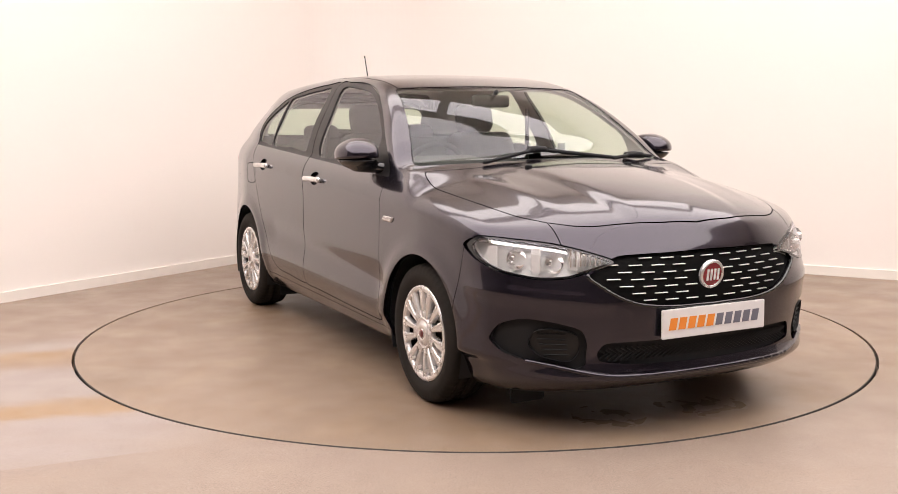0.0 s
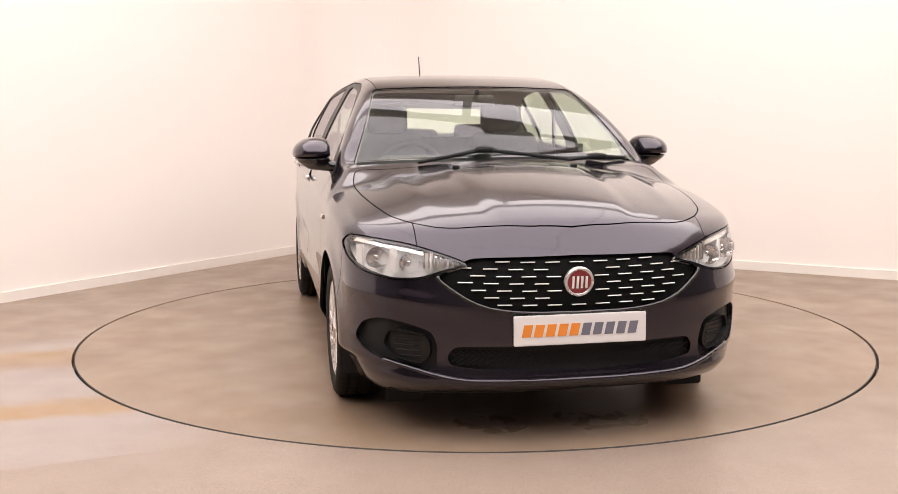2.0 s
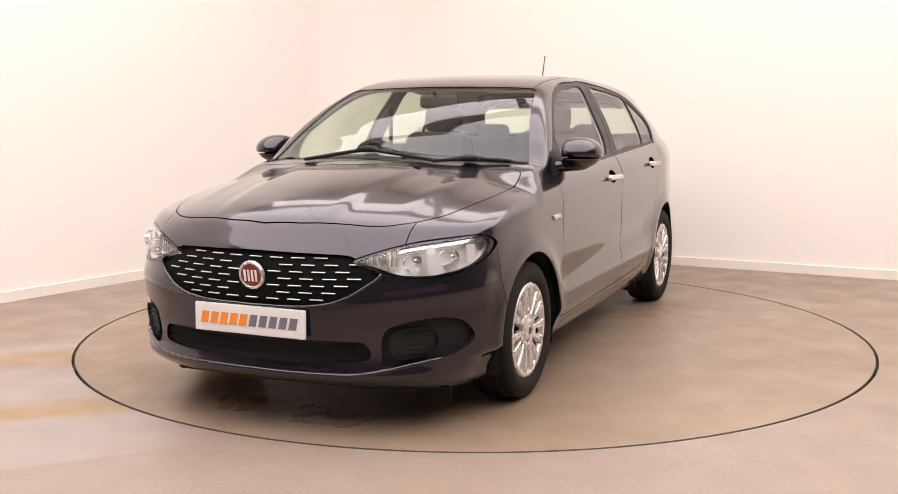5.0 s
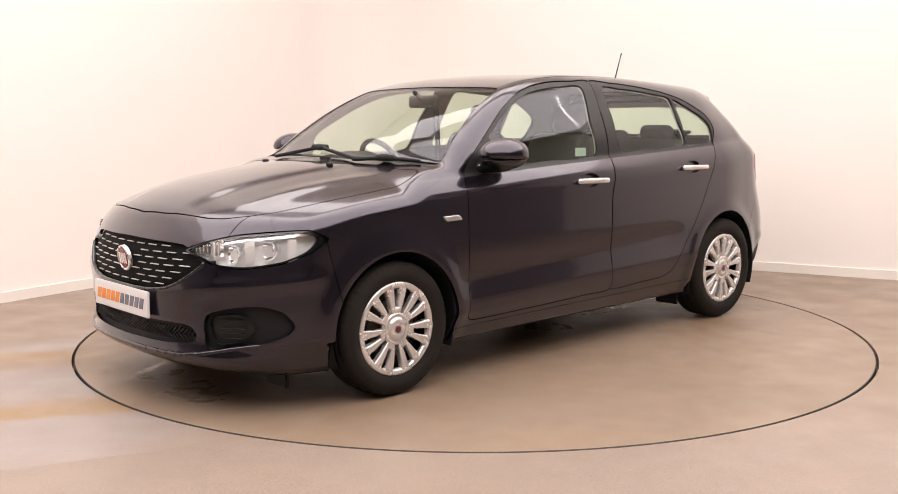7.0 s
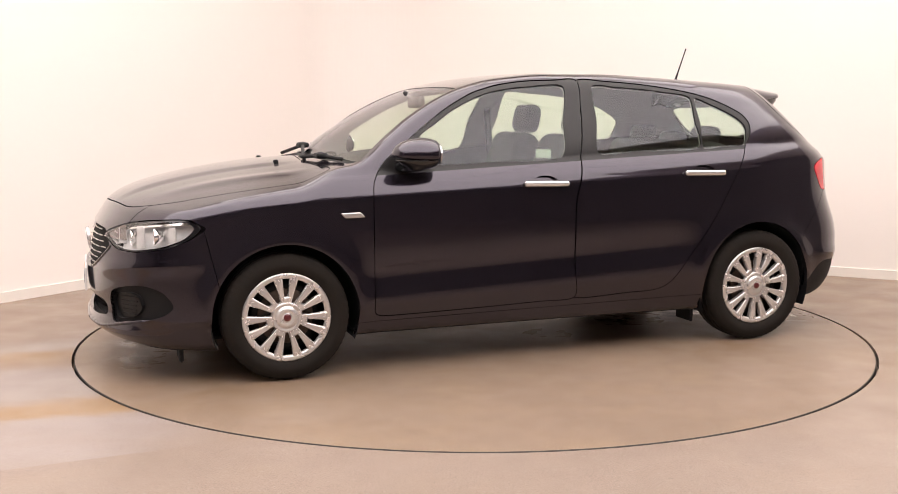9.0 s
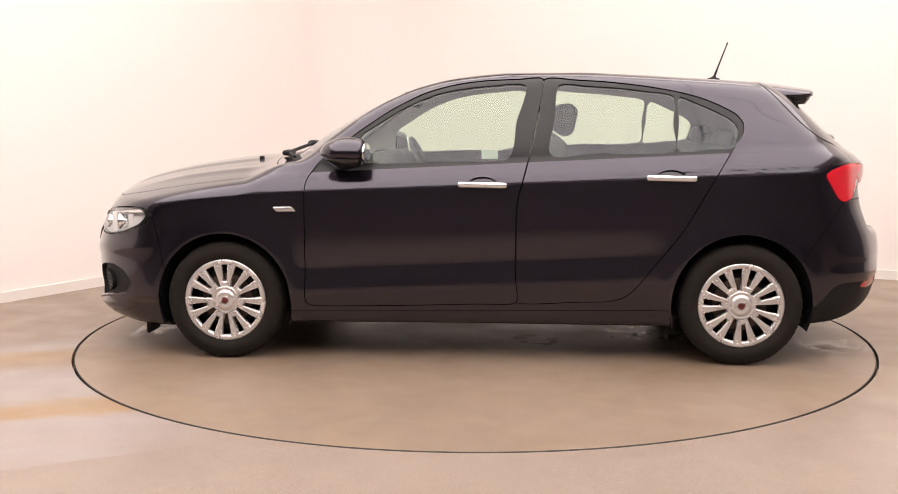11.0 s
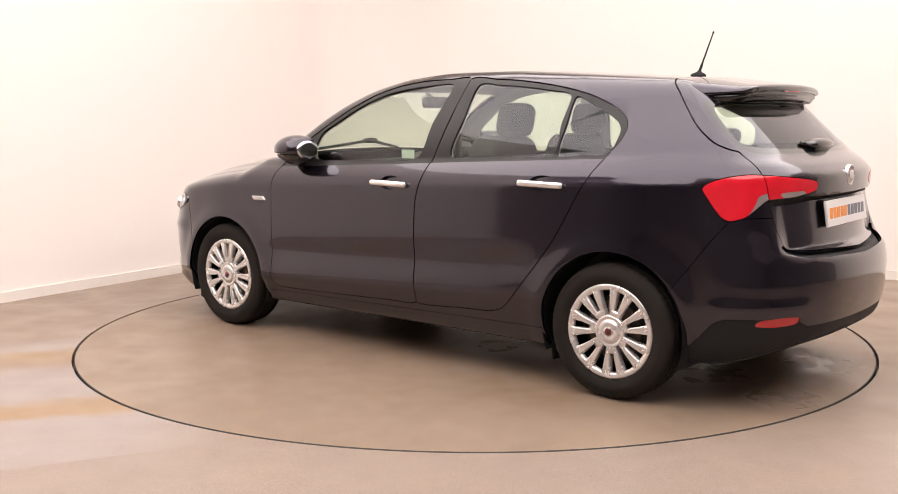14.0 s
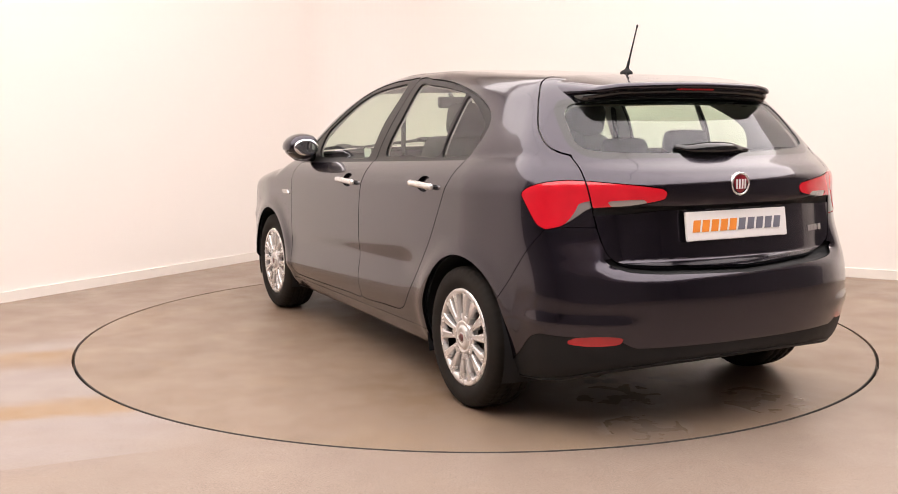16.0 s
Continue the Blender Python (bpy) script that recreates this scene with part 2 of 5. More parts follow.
# ---------------------------------------------------------------- the car's skin; x forward, y left, z up
TOP = pchip([-2.3, -1.78, -1.60, -1.45, -1.3, -1.087, -0.787, -0.484, -0.18, 0.128, 0.345, 0.501, 0.691, 0.882, 1.075, 1.13, 1.32, 1.6, 1.885, 2.08, 2.17, 2.32],
            [1.30, 1.395, 1.420, 1.437, 1.449, 1.463, 1.481, 1.494, 1.494, 1.470, 1.424, 1.367, 1.278, 1.168, 1.052, 1.042, 1.022, 0.985, 0.925, 0.848, 0.755, 0.55])
NOSE = pchip([0.05, 0.165, 0.20, 0.25, 0.29, 0.34, 0.40, 0.51, 0.56, 0.63, 0.725, 0.80, 1.0],
             [2.00, 2.10, 2.165, 2.212, 2.200, 2.196, 2.205, 2.208, 2.206, 2.195, 2.178, 2.15, 2.13])
TAIL = pchip([0.15, 0.22, 0.33, 0.42, 0.54, 0.63, 0.672, 0.70, 0.77, 0.898, 0.912, 0.99, 1.04, 1.09, 1.17, 1.33, 1.45],
             [-1.98, -2.06, -2.135, -2.155, -2.162, -2.150, -2.115, -2.055, -2.045, -2.030, -2.060, -2.063, -2.025, -1.955, -1.868, -1.700, -1.58])
TAIL_SIDE = pchip([0.15, 0.22, 0.33, 0.42, 0.54, 0.63, 0.72, 0.80, 0.90, 0.99, 1.04, 1.09, 1.17, 1.33, 1.45],
                  [-1.98, -2.06, -2.135, -2.155, -2.160, -2.145, -2.110, -2.080, -2.062, -2.055, -2.020, -1.955, -1.868, -1.700, -1.58])
PLAN = pchip([-2.25, -1.9, -1.6, -1.3, -0.8, 0, 0.8, 1.3, 1.6, 1.8, 2.0, 2.25],
             [0.74, 0.80, 0.855, 0.888, 0.890, 0.890, 0.893, 0.894, 0.878, 0.848, 0.79, 0.69])
SIDE = pchip([0, 1, 2, 3, 4, 5, 6, 7, 8], [0.16, 0.075, 0.028, 0.0, 0.006, 0.013, 0.020, 0.088, 0.313])
FLOOR = pchip([-2.2, -2.05, -1.75, -1.0, 0, 1.0, 1.6, 1.9, 2.1, 2.3], [0.33, 0.285, 0.205, 0.185, 0.188, 0.186, 0.150, 0.160, 0.185, 0.22])
WHEEL_X, WHEEL_Z = 1.319, 0.307


def width(x, z):
    low, sh, belt = 0.392 - 0.045 * x, 0.910 - 0.038 * x, 1.030 - 0.047 * x
    k = [0.10 + 0 * x, 0.19 + 0 * x, 0.29 + 0 * x, low, 0.55 * low + 0.45 * sh, sh, sh + 0.012, belt, belt + 0.45]
    w = sum(np.clip((z - k[i]) / (k[i + 1] - k[i]), 0, 1) for i in range(8))
    out = PLAN(x) - SIDE(w)
    for cx in (WHEEL_X, -WHEEL_X):
        r = np.hypot(x - cx, (z - 0.31) * 1.02)
        out = out + 0.010 * np.exp(-((r - 0.37) / 0.055) ** 2)
    out = out - 0.10 * step(-0.9, -2.0, x) * step(belt - 0.03, belt + 0.30, z)
    # hollow along the lower door
    out = out - 0.012 * np.exp(-((z - low - 0.13) / 0.07) ** 2) * step(-1.0, -0.7, x) * step(1.05, 0.8, x)
    return out


def sweep(x):
    """How far the top is swept back towards the sides: little at the roof, more at the foot of the windscreen."""
    return 0.11 * step(-0.9, 0.2, x) + 0.125 * step(0.35, 0.95, x)


def roof(x, y):
    y2 = y * y
    a = sweep(x)
    c = 0.045 + 0.095 * step(1.0, 1.25, x)
    z = TOP(x + a * y2) - c * y2
    # raised middle of the bonnet between two creases, and a swage along each side
    z = z + 0.009 * step(0.335, 0.245, np.abs(y) - 0.06 * (1.75 - x)) * step(1.12, 1.34, x) * step(2.10, 1.90, x)
    z = z + 0.007 * np.exp(-((np.abs(y) - 0.53 - 0.10 * (1.6 - x)) / 0.05) ** 2) * step(1.1, 1.3, x) * step(1.96, 1.55, x)
    return z


def body(p):
    x, y, z = p[:, 0], np.abs(p[:, 1]), p[:, 2]
    side = y - 0.5 * (width(x, z - 0.008) + width(x, z + 0.008))
    top = z - roof(x, y)
    y2 = y * y
    nose = x - NOSE(z) + 0.20 * y2 + 0.42 * y2 * y2
    flank = step(0.50, 0.66, y)
    tail = TAIL(z) * (1 - flank) + TAIL_SIDE(z) * flank + 0.17 * y2 + 0.36 * y2 * y2 - x
    d = smax(side, top, 0.10 - 0.045 * step(0.0, 0.6, x))
    d = smax(d, nose, 0.10)
    d = smax(d, tail * 0.9, 0.09)
    # crease over the fog recess
    d = d - 0.011 * np.exp(-((z - 0.555 - 0.10 * (y - 0.6)) / 0.034) ** 2) * step(0.38, 0.60, y) * step(1.66, 1.85, x)
    # swell round the rear reflectors
    d = d - 0.008 * np.exp(-((z - 0.462) / 0.03) ** 2) * step(0.45, 0.60, y) * step(-1.72, -1.86, x)
    return smax(d, FLOOR(x) - z, 0.03)


def skin_normal(p):
    g = grad(body, p, 4e-4)
    return g / np.maximum(np.linalg.norm(g, axis=1), 1e-6)[:, None]
# ---------------------------------------------------------------- the car, cut into its panels
car = new("car")
tagged(car, "dark anthracite five-door hatchback parked on the turntable", "car")

FRONT_DOOR = outline([(0.875, 0.945), (0.80, 1.045), (0.60, 1.195), (0.45, 1.295), (0.293, 1.374), (0.14, 1.418), (-0.02, 1.440), (-0.20, 1.447), (-0.328, 1.445), (-0.300, 1.27),
                      (-0.272, 1.121), (-0.228, 0.95), (-0.197, 0.834), (-0.190, 0.70), (-0.190, 0.45), (-0.191, 0.312), (0.0, 0.303), (0.40, 0.291),
                      (0.84, 0.284), (0.890, 0.31), (0.889, 0.47), (0.889, 0.68), (0.888, 0.87)])
REAR_DOOR = outline([(-0.332, 1.445), (-0.50, 1.441), (-0.66, 1.430), (-0.84, 1.408), (-1.0, 1.379), (-1.12, 1.347), (-1.22, 1.306), (-1.297, 1.262), (-1.327, 1.215), (-1.318, 1.16),
                     (-1.275, 1.10), (-1.178, 0.951), (-1.045, 0.718), (-0.96, 0.60), (-0.87, 0.49), (-0.79, 0.39), (-0.735, 0.345), (-0.66, 0.324), (-0.5, 0.319),
                     (-0.194, 0.312), (-0.193, 0.45), (-0.193, 0.70), (-0.200, 0.834), (-0.231, 0.95), (-0.275, 1.121), (-0.304, 1.27)])
PANE_F = outline([(0.600, 1.022), (0.612, 1.155), (0.52, 1.222), (0.409, 1.292), (0.30, 1.345), (0.20, 1.380), (0.08, 1.402), (-0.036, 1.413), (-0.238, 1.417), (-0.190, 1.23), (-0.145, 1.042), (0.2, 1.029)], fine=4)
PANE_R = outline([(-0.362, 1.060), (-0.385, 1.24), (-0.405, 1.416), (-0.55, 1.412), (-0.706, 1.401), (-0.86, 1.382), (-0.987, 1.357), (-0.980, 1.22), (-0.970, 1.078), (-0.6, 1.069)], fine=4)
PANE_Q = outline([(-1.000, 1.080), (-1.008, 1.22), (-1.014, 1.350), (-1.10, 1.322), (-1.19, 1.282), (-1.262, 1.242), (-1.298, 1.198), (-1.285, 1.13), (-1.262, 1.094), (-1.13, 1.086)], fine=4)
HEADLAMP = outline([(0.420, 0.700), (0.525, 0.742), (0.63, 0.770), (0.74, 0.784), (0.830, 0.788), (0.856, 0.752), (0.843, 0.695), (0.795, 0.654), (0.70, 0.634), (0.60, 0.641), (0.52, 0.668)], fine=4)
GRILLE = outline([(-0.9, 0.728), (0.2, 0.727), (0.40, 0.722), (0.455, 0.700), (0.515, 0.662), (0.53, 0.645), (0.48, 0.605), (0.42, 0.567), (0.34, 0.537), (0.2, 0.521), (-0.9, 0.521)], fine=4)
LOWER = outline([(-0.9, 0.388), (0.3, 0.388), (0.47, 0.384), (0.50, 0.345), (0.485, 0.312), (0.3, 0.294), (-0.9, 0.290)], fine=4)
FOG = outline([(0.565, 0.440), (0.66, 0.470), (0.745, 0.478), (0.800, 0.45), (0.824, 0.385), (0.79, 0.335), (0.70, 0.300), (0.60, 0.286), (0.545, 0.298), (0.540, 0.38)], fine=4)
FOG_IN = outline([(0.580, 0.420), (0.67, 0.440), (0.715, 0.425), (0.728, 0.375), (0.69, 0.330), (0.60, 0.312), (0.565, 0.350)], fine=4)
BONNET = outline([(1.135, -0.9), (1.130, 0.3), (1.095, 0.58), (1.062, 0.695), (1.085, 0.735), (1.20, 0.752), (1.42, 0.742), (1.62, 0.714), (1.785, 0.672), (1.90, 0.604), (1.978, 0.520), (2.020, 0.430), (2.062, 0.25), (2.082, 0.12), (2.087, -0.9)], fine=4)
LAMP_T = outline([(-0.905, 0.960), (-0.95, 0.986), (-1.05, 1.007), (-1.20, 1.016), (-1.5, 0.999), (-1.66, 0.983), (-1.69, 0.965), (-1.67, 0.938), (-1.50, 0.916), (-1.30, 0.908), (-1.255, 0.89), (-1.20, 0.862), (-1.14, 0.838), (-1.06, 0.825), (-1.005, 0.842), (-0.962, 0.886), (-0.925, 0.93)], fine=4)
CLEAR_T = outline([(-1.390, 0.936), (-1.57, 0.941), (-1.59, 0.932), (-1.565, 0.921), (-1.41, 0.914)], fine=3)
CLEAR_B = outline([(-1.34, 0.935), (-1.34, 0.83), (-1.20, 0.838), (-1.145, 0.832), (-1.19, 0.868), (-1.22, 0.90), (-1.24, 0.928)], fine=3)
GATE_B = outline([(-0.9, 0.680), (0.30, 0.681), (0.42, 0.684), (0.53, 0.694), (0.580, 0.725), (0.605, 0.785), (0.625, 0.888), (0.645, 1.0), (0.640, 1.07), (0.635, 1.11), (-0.9, 1.11)], fine=4)
GATE_S = outline([(-1.40, 1.60), (-1.425, 1.46), (-1.455, 1.408), (-1.50, 1.363), (-1.555, 1.298), (-1.63, 1.214), (-1.715, 1.145), (-1.79, 1.112), (-1.87, 1.102), (-2.3, 1.098), (-2.3, 1.6)], fine=4)
PANE_T = outline([(-0.9, 1.112), (0.3, 1.113), (0.50, 1.120), (0.580, 1.132), (0.600, 1.16), (0.594, 1.21), (0.580, 1.265), (0.550, 1.300), (0.50, 1.314), (0.3, 1.318), (-0.9, 1.319)], fine=4)
REFLEX = outline([(-1.19, 0.392), (-1.25, 0.416), (-1.38, 0.424), (-1.50, 0.418), (-1.475, 0.390), (-1.32, 0.382)], fine=3)


def cut_xz(poly, near=None):
    return lambda p: inside(poly, p[:, 0], p[:, 2])


def cut_front(poly, x0=1.3):
    return lambda p: np.maximum(inside(poly, p[:, 1], p[:, 2]), (x0 - p[:, 0]))


def cut_rear(poly, x0=-1.3):
    return lambda p: np.maximum(inside(poly, p[:, 1], p[:, 2]), (p[:, 0] - x0))


def cut_corner(poly, x0=-1.55):
    return lambda p: np.maximum(inside(poly, p[:, 0] + p[:, 1], p[:, 2]), (p[:, 0] - x0))


def screen_edge(p):
    x, y, z = p[:, 0], p[:, 1], p[:, 2]
    xs = x + sweep(x) * y * y
    side = (y - (0.736 - 0.465 * (z - 1.0))) * 0.9
    return np.maximum(smax(smax(0.375 - xs, xs - 1.092, 0.02), side, 0.05), np.maximum(0.2 - x, 0.93 - z))


def bonnet_edge(p):
    return np.maximum(np.maximum(inside(BONNET, p[:, 0], p[:, 1]), 0.78 - p[:, 2]), 1.0 - p[:, 0])


def gate_edge(p):
    a = np.maximum(inside(GATE_S, p[:, 0], p[:, 2]), p[:, 0] + 1.40)
    b = cut_rear(GATE_B, -1.70)(p)
    return smin(a, b, 0.01)


def arch_edge(p):
    a = np.hypot(p[:, 0] - WHEEL_X, (p[:, 2] - 0.31) * 1.0) - 0.352
    b = np.hypot(p[:, 0] + WHEEL_X + 0.006, (p[:, 2] - 0.318) * 1.0) - 0.352
    return np.maximum(np.minimum(a, b), 0.5 - p[:, 1])


def belt_edge(p):
    return 1.030 - 0.047 * p[:, 0] - 0.018 - p[:, 2]


v0, q0 = nets(body, (-2.31, -0.006, 0.06), (2.36, 0.95, 1.56), 0.012, flat=True)
skin = Skin(v0, q0)
rest = list(skin.f)
_, rest = skin.split(rest, arch_edge)
under, rest = skin.split(rest, lambda p: p[:, 2] - FLOOR(p[:, 0]) - 0.010)
screen, rest = skin.carve(rest, screen_edge)
bonnet, rest = skin.carve(rest, bonnet_edge, 0.0025)
gate, rest = skin.carve(rest, gate_edge, 0.0025)
f_door, rest = skin.carve(rest, cut_xz(FRONT_DOOR), 0.0022)
r_door, rest = skin.carve(rest, cut_xz(REAR_DOOR), 0.0022)
headlamp, rest = skin.carve(rest, cut_front(HEADLAMP), 0.002)
grille, rest = skin.split(rest, cut_front(GRILLE))
lower, rest = skin.split(rest, cut_front(LOWER))
fog, rest = skin.split(rest, cut_front(FOG))
lamp_t, rest = skin.carve(rest, cut_corner(LAMP_T), 0.002)
reflex, rest = skin.split(rest, cut_corner(REFLEX, -1.6))


def front_bumper_edge(p):
    x, y, z = p[:, 0], p[:, 1], p[:, 2]
    line = 1.665 + 0.22 * (z - 0.62) - x
    return np.maximum(line, np.minimum(z - 0.745, (y - 0.60)))


def rear_bumper_edge(p):
    x, y, z = p[:, 0], p[:, 1], p[:, 2]
    return np.maximum(x + 1.665 + 0.72 * (z - 0.60), z - 0.835)


def valance_edge(p):
    x, y, z = p[:, 0], p[:, 1], p[:, 2]
    return np.maximum(z - 0.375 - 0.045 * step(0.50, 0.62, y) * step(-1.72, -1.85, x) + 0.12 * step(-1.80, -1.62, x), x + 1.60)


f_bump, rest = skin.carve(rest, front_bumper_edge, 0.0018)
r_bump, rest = skin.carve(rest, rear_bumper_edge, 0.0018)
nose_panel, f_bump = skin.split(f_bump, lambda p: np.maximum(0.700 - p[:, 2], p[:, 1] - 0.90))
f_lip, f_bump = skin.split(f_bump, lambda p: p[:, 2] - 0.232 - 0.10 * step(0.50, 0.85, p[:, 1]))
# top of the bumper under the tailgate; black stands for the gap's shade
ledge, r_bump = skin.split(r_bump, lambda p: np.maximum(np.maximum(inside(GATE_B, p[:, 1], p[:, 2]) - 0.026, p[:, 2] - 0.715), p[:, 0] + 1.9))
valance, r_bump = skin.split(r_bump, valance_edge)
sill, rest = skin.carve(rest, lambda p: np.maximum(p[:, 2] - 0.268 + 0.012 * p[:, 0], np.maximum(p[:, 0] - 1.2, -1.2 - p[:, 0])), 0.0012)
roof_top, rest = skin.carve(rest, lambda p: np.maximum(np.maximum(p[:, 1] - 0.535 + 0.02 * p[:, 0] ** 2, 1.30 - p[:, 2]), np.maximum(p[:, 0] - 0.55, -1.7 - p[:, 0])), 0.0022)

frame_f, f_door = skin.split(f_door, belt_edge)
frame_r, r_door = skin.split(r_door, belt_edge)
pane_f, frame_f = skin.split(frame_f, cut_xz(PANE_F))
pane_r, frame_r = skin.split(frame_r, cut_xz(PANE_R))
pane_q, frame_r = skin.split(frame_r, cut_xz(PANE_Q))


def hollow(cx, cz):
    return lambda p: (np.hypot((p[:, 0] - cx) / 0.072, (p[:, 2] - cz) / 0.036) - 1) * 0.05


rec_f, f_door = skin.split(f_door, hollow(-0.022, 0.918))
rec_r, r_door = skin.split(r_door, hollow(-0.960, 0.953))
cowl, screen = skin.split(screen, lambda p: 1.048 - (p[:, 0] + sweep(p[:, 0]) * p[:, 1] ** 2))
gate_top, gate_low = skin.split(gate, lambda p: 1.094 - p[:, 2])
pane_t, gate_top = skin.split(gate_top, cut_rear(PANE_T, -1.45))
fin, gate_top = skin.split(gate_top, lambda p: 1.297 - 0.42 * (p[:, 0] + 1.538) - p[:, 2])
lamp_g, gate_low = skin.carve(gate_low, cut_corner(LAMP_T), 0.002)
# black insert over the plate, with the overhang's shade in the same colour
groove, gate_low = skin.split(gate_low, lambda p: np.maximum(np.abs(p[:, 2] - 0.903) - 0.010 - 0.012 * step(0.30, 0.55, p[:, 1]), p[:, 1] - 0.625))
clear_g, lamp_g = skin.split(lamp_g, cut_corner(CLEAR_T))
clear_b, lamp_t = skin.split(lamp_t, cut_corner(CLEAR_B))

headlamp_edge = cut_front(HEADLAMP)
inner_l, rim_f = skin.split(headlamp, lambda p: headlamp_edge(p) + 0.0085)
RIMS = (rim_f, inner_l)
brow_l, _ = skin.split(inner_l, lambda p: np.maximum(-0.024 - headlamp_edge(p), 0.716 + 0.13 * (p[:, 1] - 0.45) - p[:, 2]))
fog_in, fog = skin.split(fog, cut_front(FOG_IN))

N = skin_normal
HEAD = []


def sides(name, faces, material, label="", sink=0.0, lip=0.014):
    return [panel(name, skin, faces, N, material, car, label, flip=f, sink=sink, lip=lip) for f in (False, True)]


panel("windscreen", skin, screen, N, SCREEN, car, "clear greenish windscreen", both=True, sink=0.003, lip=0.004)
panel("cowl", skin, cowl, N, BLACK, car, "black plastic cowl below the windscreen", both=True, sink=0.012)
panel("bonnet", skin, bonnet, N, PAINT, car, both=True)
panel("roof", skin, roof_top, N, PAINT, car, both=True)
panel("underbody", skin, under, N, BLACK, car, "black underbody", both=True)
panel("front_bumper", skin, f_bump, N, PAINT, car, both=True)
panel("nose_panel", skin, nose_panel, N, PAINT, car, both=True)
panel("front_lip", skin, f_lip, N, PAINT, car, both=True)
panel("rear_bumper", skin, r_bump, N, PAINT, car, both=True)
panel("rear_valance", skin, valance, N, BLACK, car, "black plastic lower rear bumper", both=True, sink=0.004)
panel("body_shell", skin, rest, N, PAINT, car, both=True)
panel("ledge_shade", skin, ledge, N, BLACK, car, "black strip for the shaded gap below the tailgate", both=True, sink=0.022)
sides("sill", sill, PAINT)
tailgate = panel("tailgate", skin, gate_low, N, PAINT, car, both=True)
panel("tailgate_groove", skin, groove, N, BLACK, tailgate, "dark strip across the tailgate over the plate, black insert with overhang shade", both=True, sink=0.006)
panel("spoiler_side", skin, fin, N, PAINT, tailgate, both=True)
pane_edge = cut_rear(PANE_T, -1.45)
surround, gate_side = skin.split(gate_top, lambda p: np.minimum(pane_edge(p) - 0.030, np.abs(p[:, 1]) - 0.50))
for flip in (False, True):
    panel("tailgate_side", skin, gate_side, N, PAINT, tailgate, flip=flip)
panel("tailgate_surround", skin, surround, N, GLOSSB, tailgate, "gloss black surround of the rear window", both=True)
panel("rear_window", skin, pane_t, N, GLASS, tailgate, "tinted rear window", both=True, sink=0.003, lip=0.004)
for flip in (False, True):
    door = panel("front_door", skin, f_door, N, PAINT, car, flip=flip)
    panel("window_frame", skin, frame_f, N, SATIN, door, "satin black window frame", flip=flip, sink=0.003)
    panel("window", skin, pane_f, N, GLASS, door, "tinted side window", flip=flip, sink=0.008, lip=0.004)
    panel("handle_recess", skin, rec_f, N, PAINT, door, flip=flip, sink=0.016, lip=-0.016)
    door = panel("rear_door", skin, r_door, N, PAINT, car, flip=flip)
    panel("window_frame", skin, frame_r, N, SATIN, door, "satin black window frame", flip=flip, sink=0.003)
    panel("window", skin, pane_r, N, GLASS, door, "tinted side window", flip=flip, sink=0.008, lip=0.004)
    panel("quarter_window", skin, pane_q, N, GLASS, door, "tinted quarter window", flip=flip, sink=0.008, lip=0.004)
    panel("handle_recess", skin, rec_r, N, PAINT, door, flip=flip, sink=0.016, lip=-0.016)
    rim_l, lens_l = RIMS
    lamp = panel("headlamp", skin, lens_l, N, LENS, car, "clear headlamp with chrome reflectors", flip=flip, sink=0.001, lip=0.004)
    HEAD.append(lamp)
    panel("lamp_rim", skin, rim_l, N, GLOSSB, lamp, "gloss black lamp rim", flip=flip, sink=0.003)
    panel("brow", skin, brow_l, N, REFLECTOR, lamp, "chrome strip along the lamp top", flip=flip, sink=0.016, lip=0.012)
    panel("housing", skin, headlamp, N, LAMPGREY, lamp, "grey lamp housing", flip=flip, sink=0.050, lip=-0.045)
    lamp = panel("tail_lamp", skin, lamp_t, N, RED, car, "red tail lamp", flip=flip, sink=-0.002)
    panel("reversing_lens", skin, clear_b, N, CLEARL, lamp, "clear reversing lens", flip=flip)
    lamp = panel("tailgate_lamp", skin, lamp_g, N, RED, tailgate, "red tail lamp on the tailgate", flip=flip, sink=-0.002)
    panel("fog_recess", skin, fog, N, BLACK, car, "black fog lamp recess", flip=flip, sink=0.040, lip=-0.038)
    panel("fog_blank", skin, fog_in, N, SATIN, car, "ribbed black blanking panel in the fog recess", flip=flip, sink=0.020, lip=0.02)
    panel("clear_lens", skin, clear_g, N, CLEARL, tailgate, "clear lens", flip=flip)
    panel("rear_reflector", skin, reflex, N, REDDARK, car, "red rear reflector", flip=flip, sink=0.003)
grille_ob = panel("grille", skin, grille, N, GRILLEB, car, "black grille with short chrome dashes", both=True, sink=0.018, lip=0.0)
lower_ob = panel("lower_grille", skin, lower, N, BLACK, car, "black lower grille", both=True, sink=0.03, lip=0.0)
